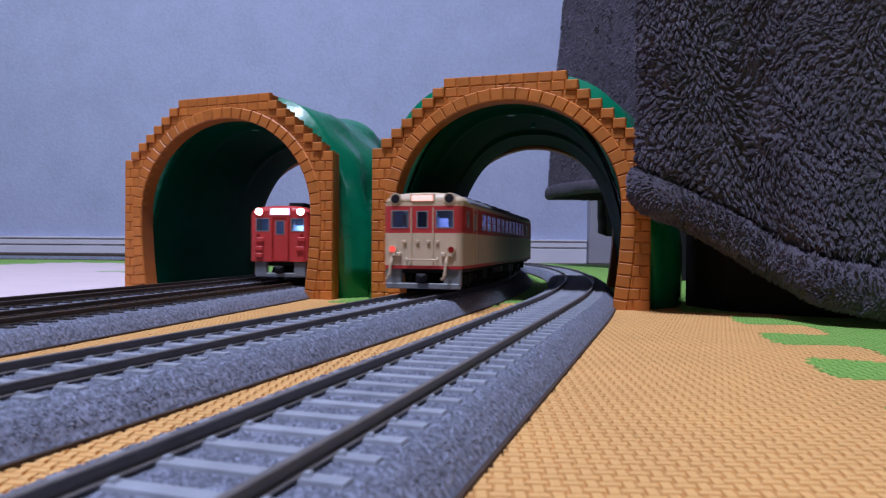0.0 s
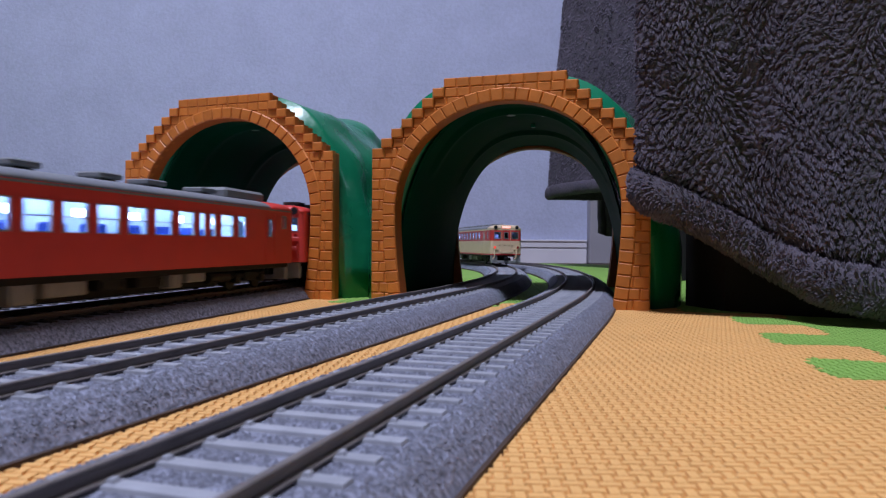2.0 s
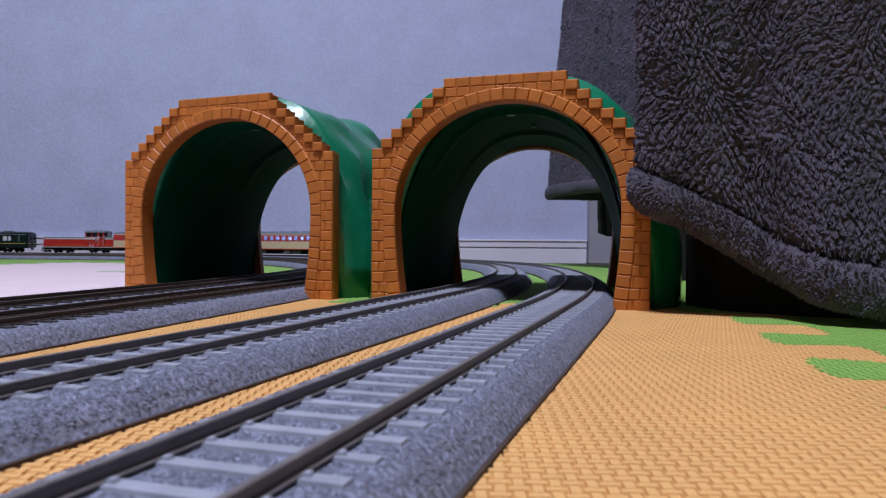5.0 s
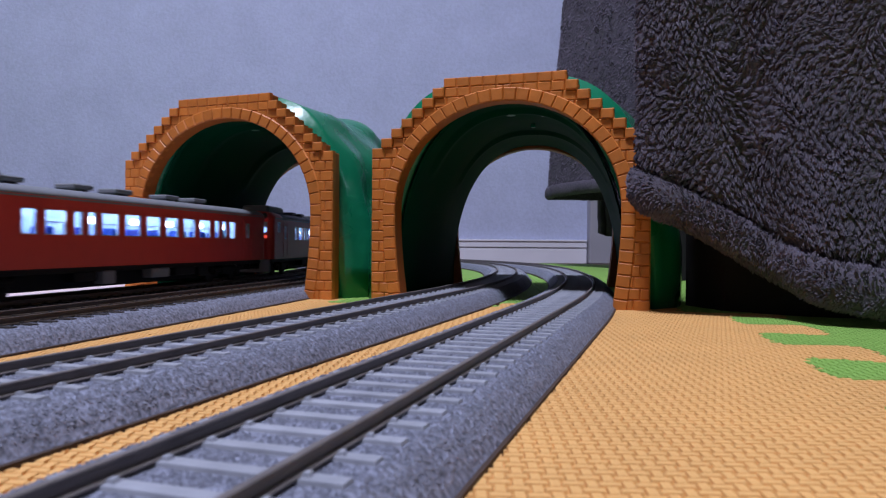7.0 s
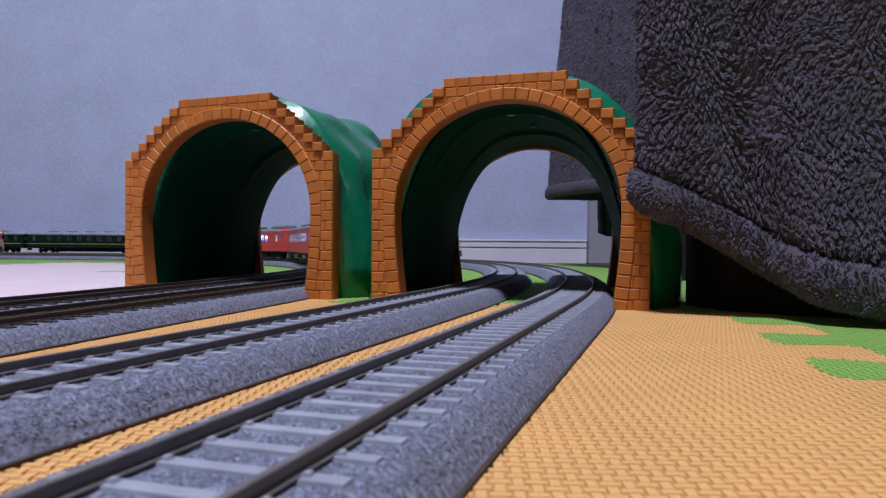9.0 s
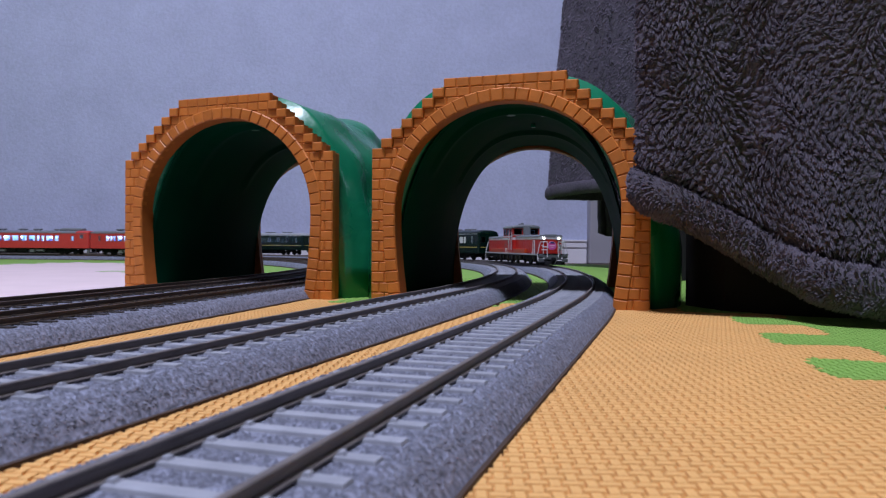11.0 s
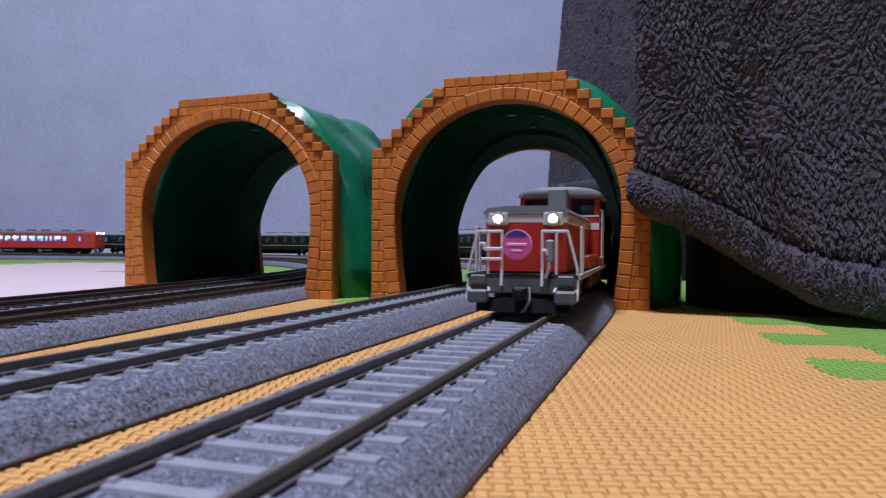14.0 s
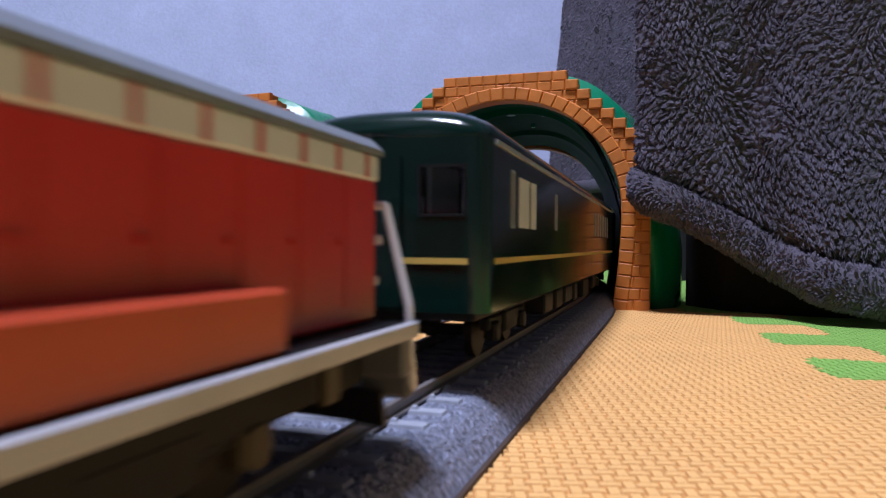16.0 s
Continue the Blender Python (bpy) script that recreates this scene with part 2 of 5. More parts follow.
WALL_Y = 1690
tagged(slab("floor", -2800, 1700, -2300, WALL_Y + 60, -40, -10, "board"), "brown wooden floorboards under the foam mats", "floor")
tagged(slab("wall_north", -2800, 1700, WALL_Y, WALL_Y + 100, -10, 2400, "wall"), "pale blue wallpapered wall with fine grain", "wall")
tagged(slab("wall_south", -2800, 1700, -2400, -2300, -10, 2400, "panel"), "unseen wall behind the viewer, darkened to cut bounced light", "wall")
tagged(slab("wall_west", -2900, -2800, -2400, WALL_Y + 100, -10, 2400, "panel"), "unseen side wall, darkened to cut bounced light", "wall")
tagged(slab("wall_east", 1700, 1800, -2400, WALL_Y + 100, -10, 2400, "panel"), "unseen side wall, darkened to cut bounced light", "wall")
tagged(slab("ceiling", -2900, 1800, -2400, WALL_Y + 100, 2400, 2450, "ceiling"), "white papered ceiling", "ceiling")


def baseboard():
    ob = tagged(new("baseboard"), "white painted baseboard with a grooved top rail", "baseboard", kind="structure")
    for name, x0, x1, y0, z0, z1 in (("lower_board", -2798, 342, WALL_Y - 9, -10, 25), ("groove", -2798, 342, WALL_Y - 4, 25, 28),
                                     ("upper_board", -2798, 342, WALL_Y - 11, 28, 42), ("cap", -2798, 342, WALL_Y - 14, 42, 46.5)):
        bm = bmesh.new()
        bevelled_box(bm, x0, x1, y0, WALL_Y - 0.5, z0, z1, 0.8 if name != "groove" else 0)
        part(name, bm, "base", ob)
    return ob


baseboard()


# ---- foam mats with jigsaw edges ----
TILE = 300.0


def jig(a, b, sign, knobs=10):
    """Points along an edge from a to b with rounded tongues alternating to both sides."""
    ax, ay = a
    bx, by = b
    dx, dy = (bx - ax) / TILE, (by - ay) / TILE
    nx, ny = -dy, dx
    out = [(ax, ay)]
    pitch = TILE / knobs
    for k in range(knobs):
        c = (k + 0.5) * pitch
        sg = sign if k % 2 == 0 else -sign
        for t, w in ((-0.5, 0.0), (-0.55, 0.28), (-0.50, 0.37), (-0.40, 0.41), (0.0, 0.43), (0.40, 0.41), (0.50, 0.37), (0.55, 0.28), (0.5, 0.0)):
            s = min(TILE - 0.3, max(0.3, c + t * pitch))
            q = w * pitch * sg
            out.append((ax + dx * s + nx * q, ay + dy * s + ny * q))
    return out


def mat_tile(i, j, colour, weave):
    """A foam mat tile at column i and row j of the lattice; weave adds the raised basket pattern."""
    u0, v0 = 66 + (i - 1) * TILE, 66 + j * TILE
    u1, v1 = u0 + TILE, v0 + TILE
    low, right = jig((u0, v0), (u1, v0), 1), jig((u1, v0), (u1, v1), 1)
    top, left = jig((u0, v1), (u1, v1), 1)[1:] + [(u1, v1)], jig((u0, v0), (u0, v1), 1)[1:] + [(u0, v1)]
    loop_pts = low + right + top[::-1] + left[::-1][:-1] + []
    pts = []
    for p in loop_pts:
        if not pts or math.dist(p, pts[-1]) > 0.05:
            pts.append(p)
    if math.dist(pts[0], pts[-1]) < 0.05:
        pts.pop()
    cx, cy = (u0 + u1) / 2, (v0 + v1) / 2
    k = 0.9985
    bm = bmesh.new()
    vs = [bm.verts.new((*uv(cx + (p[0] - cx) * k, cy + (p[1] - cy) * k), 0.0)) for p in pts]
    f = bm.faces.new(vs)
    if f.normal.z < 0:
        f.normal_flip()
    r = bmesh.ops.extrude_face_region(bm, geom=[f])
    for v in r["geom"]:
        if isinstance(v, bmesh.types.BMVert):
            v.co.z = -10.0
    bmesh.ops.recalc_face_normals(bm, faces=bm.faces)
    bmesh.ops.triangulate(bm, faces=[f for f in bm.faces if len(f.verts) > 4])
    words = {"mat_orange": "orange", "mat_green": "lime green", "mat_pink": "pale pink"}[colour]
    ob = part("foam_mat", bm, colour)
    tagged(ob, words + " foam play mat tile with jigsaw edges and woven relief", "play mat", "foam mats", "structure")
    if weave:
        verts, faces = [], []
        c = weave
        hz = 0.23 * weave
        lines = np.concatenate([np.stack([np.interp(np.arange(0, t.length, 1.5), t.s, t.p[:, k]) for k in (0, 1)], 1) for t in TRACKS.values()])
        n = int((TILE + 130) / c)
        wa = radians(-10)
        cw, sw = math.cos(wa), math.sin(wa)
        for a in range(n):
            for b in range(n):
                du, dv = (a + 0.5 - n / 2) * c, (b + 0.5 - n / 2) * c
                u, v = cx + du * cw + dv * sw, cy - du * sw + dv * cw
                edge = min(u - u0, u1 - u, v - v0, v1 - v)
                if edge < -24 or uv(u, v)[0] > 245 or uv(u, v)[1] < 60:
                    continue
                hu, hv = (0.66 * c, 0.32 * c) if (a + b) % 2 == 0 else (0.32 * c, 0.66 * c)
                if edge < 26 and not inside((u, v), pts):
                    continue
                if ((lines - np.array(uv(u, v)[:2])) ** 2).sum(1).min() < 18.5 ** 2:
                    continue
                base = len(verts)
                for du, dv, z in ((-hu, -hv, 0), (hu, -hv, 0), (hu, hv, 0), (-hu, hv, 0),
                                  (-hu * 0.84, -hv * 0.74, hz), (hu * 0.84, -hv * 0.74, hz), (hu * 0.84, hv * 0.74, hz), (-hu * 0.84, hv * 0.74, hz)):
                    x, y = uv(u + du * cw + dv * sw, v - du * sw + dv * cw)
                    verts.append((x * MM, y * MM, (z + 0.02) * MM))
                for q in ((4, 5, 6, 7), (0, 1, 5, 4), (1, 2, 6, 5), (2, 3, 7, 6), (3, 0, 4, 7)):
                    faces.append(tuple(base + k2 for k2 in q))
        me = bpy.data.meshes.new("weave")
        me.from_pydata(verts, [], faces)
        me.materials.append(M[colour])
        w = new("weave", me)
        w.parent = ob
        tagged(w, "raised basket weave pattern", kind="stuff")
    return ob


def inside(p, poly):
    x, y = p
    hit = False
    j = len(poly) - 1
    for i in range(len(poly)):
        xi, yi = poly[i]
        xj, yj = poly[j]
        if (yi > y) != (yj > y) and x < (xj - xi) * (y - yi) / (yj - yi) + xi:
            hit = not hit
        j = i
    return hit


def mat_colour(i, j):
    if i == 1:
        return "mat_green"
    if i >= 2:
        return "mat_orange" if (i + j) % 2 else "mat_green"
    if i == 0:
        return "mat_orange" if j <= 0 else "mat_green"
    if i == -1:
        return "mat_orange" if j < 0 else ("mat_pink" if j <= 1 else "mat_green")
    if i == -2:
        return "mat_pink" if j <= 2 else "mat_green"
    return "mat_green" if j >= -1 else "mat_pink"


for i in range(-7, 4):
    for j in range(-3, 5):
        if uv(40 + (i - 0.5) * TILE, 200 + j * TILE)[1] < 1330 and uv(40 + (i - 0.5) * TILE, 200 + j * TILE)[0] > -2450:
            mat_tile(i, j, mat_colour(i, j), {(0, 0): 2.4, (1, 0): 2.4, (0, 1): 3.6, (1, 1): 3.6}.get((i, j), 0))


# ---- tracks ----
def sweep(track, s0, s1, profile, step, mat, name, smooth=False):
    n = max(2, int((s1 - s0) / step))
    rows = [[track.side(s0 + (s1 - s0) * i / n, o, z) for o, z in profile] for i in range(n + 1)]
    return new(name, strip_mesh(name, rows, True, mat, smooth))


RAIL_PROFILE = [(-0.95, 7.3), (0.95, 7.3), (0.95, 7.6), (0.28, 7.9), (0.28, 8.75), (0.52, 8.95), (0.52, 9.35), (0.40, RAIL_TOP), (-0.40, RAIL_TOP),
                (-0.52, 9.35), (-0.52, 8.95), (-0.28, 8.75), (-0.28, 7.9), (-0.95, 7.6)]


def block(verts, faces, track, s, half, o0, o1, z0, z1, taper=0.4):
    base = len(verts)
    for ds, o, z in ((-half, o0, z0), (half, o0, z0), (half, o1, z0), (-half, o1, z0),
                     (-half + taper * 0.5, o0 + taper, z1), (half - taper * 0.5, o0 + taper, z1), (half - taper * 0.5, o1 - taper, z1), (-half + taper * 0.5, o1 - taper, z1)):
        p = track.side(s + ds, o, z)
        verts.append((p[0] * MM, p[1] * MM, p[2] * MM))
    for q in ((4, 5, 6, 7), (0, 1, 5, 4), (1, 2, 6, 5), (2, 3, 7, 6), (3, 0, 4, 7)):
        faces.append(tuple(base + k for k in q))


def raw(name, verts, faces, mat, parent, label="", kind="", smooth=False):
    me = bpy.data.meshes.new(name)
    me.from_pydata(verts, [], faces)
    me.materials.append(M[mat])
    if smooth:
        for p in me.polygons:
            p.use_smooth = True
    ob = new(name, me)
    ob.parent = parent
    return tagged(ob, label, kind=kind)


def railway(key, label, near, dark, grains):
    """A loop of track: moulded ballast bed, two rails, sleepers (those of the near stretch as pieces) and chairs."""
    t = TRACKS[key]
    L = t.length
    ob = tagged(new("railway_track"), label, "railway track", "railway tracks", "structure")
    bed = sweep(t, 0, L, [(-21.8, 0.05), (21.8, 0.05), (21.5, 1.0), (19.6, 3.9), (17.6, 6.0), (15.8, 6.95), (-15.8, 6.95), (-17.6, 6.0), (-19.6, 3.9), (-21.5, 1.0)], 8, "ballast", "ballast_bed")
    bed.parent = ob
    for sg in (-1, 1):
        edge = sweep(t, 0, L, [(sg * 21.0, 0.04), (sg * 22.1, 0.04), (sg * 22.0, 1.15), (sg * 21.0, 1.3)][::sg], 8, "foot", "base_edge")
        edge.parent = ob
    for o in (-8.75, 8.75):
        r = sweep(t, 0, L, [(o + a, z) for a, z in RAIL_PROFILE], 8, "rail_brown" if dark else "rail", "rail")
        r.parent = ob
    mat = "sleeper_dark" if dark else "sleeper"
    n = int(L / 8.0)
    pitch = L / n
    rest_v, rest_f, ch_v, ch_f = [], [], [], []
    unit = None
    for i in range(n):
        s = i * pitch
        if near[0] < s < near[1]:
            if unit is None:
                v, f = [], []
                for a, b, z in ((-1.5, -15.2, 6.4), (1.5, -15.2, 6.4), (1.5, 15.2, 6.4), (-1.5, 15.2, 6.4),
                                (-1.2, -14.8, 7.45), (1.2, -14.8, 7.45), (1.2, 14.8, 7.45), (-1.2, 14.8, 7.45)):
                    v.append((b * MM, a * MM, z * MM))
                unit = bpy.data.meshes.new("sleeper")
                unit.from_pydata(v, [], [(7, 6, 5, 4), (4, 5, 1, 0), (5, 6, 2, 1), (6, 7, 3, 2), (7, 4, 0, 3)])
                unit.materials.append(M[mat])
            sl = new("sleeper", unit)
            sl.parent = ob
            x, y, h = t.at(s)
            sl.matrix_basis = Matrix.Translation((x * MM, y * MM, 0)) @ Matrix.Rotation(-h, 4, "Z")
            for o in (-8.75, 8.75):
                for k in (-1.7, 1.7):
                    block(ch_v, ch_f, t, s, 0.62, o + k * 0.88 - 0.6, o + k * 0.88 + 0.6, 7.3, 7.95, 0.3)
        else:
            block(rest_v, rest_f, t, s, 1.45, -15.2, 15.2, 6.4, 7.35)
    raw("far_sleepers", rest_v, rest_f, mat, ob, "evenly spaced moulded sleepers", "stuff")
    raw("rail_chairs", ch_v, ch_f, mat, ob, "small moulded rail fastenings", "stuff")
    # loose-looking grains on the shoulders and between the sleepers
    rnd = random.Random(len(key) * 7 + ord(key[0]))
    gv, gf = [], []
    s0, s1, per = grains
    count = int((s1 - s0) * per)
    for k in range(count):
        s = s0 + (s1 - s0) * rnd.random()
        o = rnd.uniform(-20.4, 20.4)
        if abs(abs(o) - 8.75) < 1.2:
            continue
        a = abs(o)
        z = float(np.interp(a, (15.8, 17.6, 19.6, 21.5), (6.9, 5.95, 3.85, 0.95)))
        r = rnd.uniform(0.22, 0.46)
        if a < 15.5 and abs((s / pitch + 0.5) % 1 - 0.5) * pitch < 1.8:
            continue
        p = t.side(s, o, max(0.2, z))
        base = len(gv)
        for d in ((1, 0, 0), (-0.5, 0.87, 0), (-0.5, -0.87, 0), (0, 0, 1)):
            q = [p[m] + r * d[m] * rnd.uniform(0.7, 1.3) for m in range(3)]
            gv.append((q[0] * MM, q[1] * MM, q[2] * MM))
        for q in ((0, 1, 3), (1, 2, 3), (2, 0, 3)):
            gf.append(tuple(base + m for m in q))
    if gv:
        raw("ballast_grains", gv, gf, "grain", ob, "coarse blue-grey ballast grains", "stuff")
    return ob


railway("C", "model railway track with grey sleepers and blue-grey ballast, outermost loop", (140, 900), False, (150, 560, 120))
railway("B", "model railway track with grey sleepers on blue-grey ballast", (170, 900), False, (170, 620, 110))
railway("A1", "model railway track with dark brown sleepers on blue-grey ballast", (110, 500), True, (130, 500, 60))
railway("A2", "inner model railway track with dark brown sleepers", (140, 500), True, (180, 480, 30))


# ---- toy tunnels ----
def opening():
    pts = []
    for z in (0, 8, 16, 24, 32, 41):
        pts.append((-(52.0 + 4.0 * math.sin(z / 50 * math.pi / 2)), z))
    n = 28
    for k in range(n + 1):
        a = math.pi - math.pi * k / n
        pts.append((56 * math.cos(a), 50 + 56 * math.sin(a)))
    return pts + [(-p, z) for p, z in pts[:6][::-1]]


def ring_point(s, pts, cum, out):
    """The point s along the opening's outline, moved out by a distance."""
    i = min(len(pts) - 2, max(0, int(np.searchsorted(cum, s)) - 1))
    (x0, z0), (x1, z1) = pts[i], pts[i + 1]
    L = math.hypot(x1 - x0, z1 - z0)
    f = (s - cum[i]) / L
    nx, nz = -(z1 - z0) / L, (x1 - x0) / L
    # smooth normal from the arch centre above the springing
    x, z = x0 + (x1 - x0) * f, z0 + (z1 - z0) * f
    if z > 50:
        d = math.hypot(x, z - 50)
        nx, nz = x / d, (z - 50) / d
    return (x + nx * out, z + nz * out)


def outline_x(z):
    """Half width of the stepped portal at height z."""
    if z < 84:
        return 69.0
    k = int((z - 84) / 5.07)
    return 69.0 - 5.5 * (k + 1)


def brick_mesh(quad, y0, y1, c=0.45):
    """A chamfered brick: four corners (p, z), from depth y0 back to the face y1 in front."""
    cx, cz = sum(q[0] for q in quad) / 4, sum(q[1] for q in quad) / 4

    def shrink(q, d):
        L = math.hypot(q[0] - cx, q[1] - cz)
        k = max(0.3, 1 - d / L)
        return (cx + (q[0] - cx) * k, cz + (q[1] - cz) * k)
    v = []
    for y, d in ((y0, 0.0), (y1 + c, 0.0), (y1, c * 1.3)):
        v += [(shrink(q, d + 0.13)[0] * MM, y * MM, shrink(q, d + 0.13)[1] * MM) for q in quad]
    f = [(8, 9, 10, 11)]
    for r in (0, 4):
        f += [(r + k, r + (k + 1) % 4, r + 4 + (k + 1) % 4, r + 4 + k) for k in range(4)]
    me = bpy.data.meshes.new("brick")
    me.from_pydata(v, [], f)
    me.materials.append(M["brick"])
    return me


def brick_layout():
    """Corner quads of all bricks of a portal: the arch ring and the stepped courses."""
    pts = opening()
    cum = [0.0]
    for a, b in zip(pts[:-1], pts[1:]):
        cum.append(cum[-1] + math.dist(a, b))
    total = cum[-1]
    quads, proud = [], set()
    n = 46
    ring = 6.8
    for k in range(n):
        a, b = total * k / n, total * (k + 1) / n
        quads.append([ring_point(a, pts, cum, 0), ring_point(b, pts, cum, 0), ring_point(b, pts, cum, ring), ring_point(a, pts, cum, ring)])

    def ring_out(z):
        if z <= 50:
            return 52.0 + 4.0 * math.sin(max(0, z) / 50 * math.pi / 2) + ring
        r = 56 + ring
        return math.sqrt(max(0.0, r * r - (z - 50) ** 2))

    def lap(z):
        return ring_out(z) - 5.0 if z <= 50 else math.sqrt(max(0.0, 57.8 ** 2 - (z - 50) ** 2))
    levels = [84 * k / 15 for k in range(16)] + [84 + 5.07 * k for k in range(1, 8)]
    for k in range(len(levels) - 1):
        z0, z1 = levels[k], levels[k + 1]
        xo = outline_x((z0 + z1) / 2)
        i0, i1 = ring_out(z0), ring_out(z1)
        if z0 >= 50 + 56 + ring - 0.5:
            i0 = i1 = 0.0
        if i0 == 0 and i1 == 0:
            m = 9
            for q in range(m):
                a, b = -xo + 2 * xo * q / m, -xo + 2 * xo * (q + 1) / m
                quads.append([(a, z0), (b, z0), (b, z1), (a, z1)])
            continue
        # upright joints every 6.6 mm from the outer edge, shifted on every other course; the ring laps over the inner ends
        cuts = [xo, xo - (6.2 if z0 >= 83.9 else (4.4 if k % 2 else 7.4))]
        while cuts[-1] > lap(z1) + 1.5:
            cuts.append(cuts[-1] - 6.6)
        for sg in (1, -1):
            for q in range(len(cuts) - 1):
                a0, a1, b = max(cuts[q + 1], lap(z0)), max(cuts[q + 1], lap(z1)), cuts[q]
                zl = z0
                if b - a0 < 0.8:
                    a0, zl = a1, 50 + math.sqrt(58.0 ** 2 - min(57.0, a1) ** 2)
                    if z1 - zl < 0.6 or b - a1 < 0.6:
                        continue
                qd = [(sg * a0, zl), (sg * b, zl), (sg * b, z1), (sg * a1, z1)]
                quads.append(qd if sg > 0 else qd[::-1])
                if q == 0 and z0 >= 83.9:
                    proud.add(len(quads) - 1)
    return quads, proud


BRICKS = None


def portal(parent, m, label):
    """An orange portal with separate bricks on a recessed plate; m places it in the tunnel's space."""
    global BRICKS
    pts = opening()
    outer = [(-69.0, 0.0)]
    for k in range(8):
        xa = -69.0 + 5.5 * k
        outer.append((xa, 84 + 5.07 * k))
        outer.append((-69.0 + 5.5 * (k + 1) if k < 7 else 0.0, 84 + 5.07 * k))
    left = [q for i, q in enumerate(outer) if i == 0 or math.dist(q, outer[i - 1]) > 0.01]
    full = left + [(-p, zz) for p, zz in left[::-1] if abs(p) > 0.01]
    # plate as a ring between the opening and the outline, sampled by matching lengths
    def resample(poly, n):
        c = np.r_[0, np.cumsum([math.dist(a, b) for a, b in zip(poly[:-1], poly[1:])])]
        a = np.array(poly)
        t = np.linspace(0, c[-1], n)
        return list(zip(np.interp(t, c, a[:, 0]), np.interp(t, c, a[:, 1])))
    n = 560
    pin, pout = resample(pts, n), resample([(p * 0.985, zz if zz < 1 else zz - 0.6) for p, zz in full], n)
    rows = [[(a[0], 0.0, a[1]), (b[0], 0.0, b[1]), (b[0], 9, b[1]), (a[0], 9, a[1])] for a, b in zip(pin, pout)]
    plate = new("portal_plate", strip_mesh("portal_plate", rows, True, "mortar"))
    plate.parent = parent
    plate.matrix_basis = m
    if label:
        tagged(plate, label)
    if BRICKS is None:
        layout, proud = brick_layout()
        BRICKS = [brick_mesh(q, 3.0, -1.9 if k in proud else (-1.25 if k < 46 else -0.6), 0.6) for k, q in enumerate(layout)]
    for me in BRICKS:
        b = new("brick", me)
        b.parent = plate
    return plate


def toy_tunnel(x, y, heading, radius, length, scale, seed, label):
    """A green moulded hill over two tracks, bent to the left, with a brick portal at each end."""
    ob = tagged(new("toy_tunnel"), label, "toy tunnel", "toy tunnels")
    ob.matrix_basis = Matrix.Translation((x * MM, y * MM, 0)) @ Matrix.Rotation(-heading, 4, "Z")
    ob.scale = (scale, 1.0, 1.0)
    rnd = Vector((seed * 13.7, seed * 3.1, 0))
    rows_o, rows_i, rows_h = [], [], []
    n = 40

    def along(s):
        if not radius:
            return 0.0, s, 0.0
        a = s / radius
        return -radius * (1 - math.cos(a)), radius * math.sin(a), a
    m = 64
    for i in range(n + 1):
        s = 9.5 + (length - 19) * i / n
        cx, cy, a = along(s)
        ro, ri, rh = [], [], []
        mid = math.sin(math.pi * i / n)
        for k in range(m + 1):
            b = math.pi * (1 - k / m)
            wave = noise.noise(Vector((3.0 * math.cos(b), s / 34.0, 3.0 * math.sin(b))) + rnd) * 7.0 * min(1.0, mid * 2.2)
            fold = 2.0 * math.sin(b * 9 + s / 20.0) * min(1.0, mid * 2) * max(0, math.cos(b) ** 2)
            e = 0.60
            cb, sb = math.cos(b), math.sin(b)
            p = math.copysign(abs(cb) ** e, cb) * (68.0 + 3.0 * mid + wave + fold + 12.0 * abs(cb) ** 5 * min(1.0, (i + 1) / 4.0))
            z = abs(sb) ** e * (121.0 + 2.0 * mid + wave * 0.6)
            ro.append((cx + p * math.cos(a), cy + p * math.sin(a), z))
            pi_ = math.copysign(abs(cb) ** 0.86, cb) * 58.6
            zi = abs(sb) ** 0.86 * 109.0
            rib = 2.0 if (i in (6, 7, 24, 25) and 14 < k < 50) else 0.0
            rh.append((cx + pi_ * 1.03 * math.cos(a), cy + pi_ * 1.03 * math.sin(a), zi * 1.012 + (0.5 if zi > 5 else 0)))
            ri.append((cx + pi_ * math.cos(a), cy + pi_ * math.sin(a), max(0, zi - rib)))
        rows_o.append(ro)
        rows_i.append(ri)
        rows_h.append(rh)
    rows = [o + i[::-1] for o, i in zip(rows_o, rows_h)]
    hill = new("hill_shell", strip_mesh("hill_shell", rows, True, "green", True))
    hill.parent = ob
    lining = new("inner_lining", strip_mesh("inner_lining", [[(q[0], q[1], q[2] - (1.2 if q[2] > 5 else 0)) for q in i] + [(q[0], q[1], q[2] - (0.8 if q[2] > 5 else 0)) for q in i[::-1]] for i in rows_i], True, "green_in_shade", True))
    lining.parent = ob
    tagged(lining, "matt green inner lining, colour darkened for the shade inside")
    tagged(hill, "glossy dark green moulded plastic hill")
    # moulded pegs inside the crown
    for p, s, r in ((-4, 40, 2.6), (14, 46, 2.6), (3, 84, 1.4)):
        bm = bmesh.new()
        cx, cy, a = along(s)
        cyl(bm, (cx + p, cy, 110), (cx + p, cy, 105.6), r, 12)
        part("moulded_peg", bm, "green", ob)
    portal(ob, Matrix.Identity(4), "orange moulded brick portal")
    cx, cy, a = along(length)
    portal(ob, Matrix.Translation((cx * MM, cy * MM, 0)) @ Matrix.Rotation(math.pi + a, 4, "Z"), "orange moulded brick portal at the far end")
    return ob


toy_tunnel(30.5, 363, radians(18), 1000, 190, 1.06, 1, "green plastic toy tunnel with orange brick portals over two tracks")
toy_tunnel(-132, 422, radians(21), 560, 190, 1.09, 2, "green plastic toy tunnel with orange brick portals over the inner tracks")


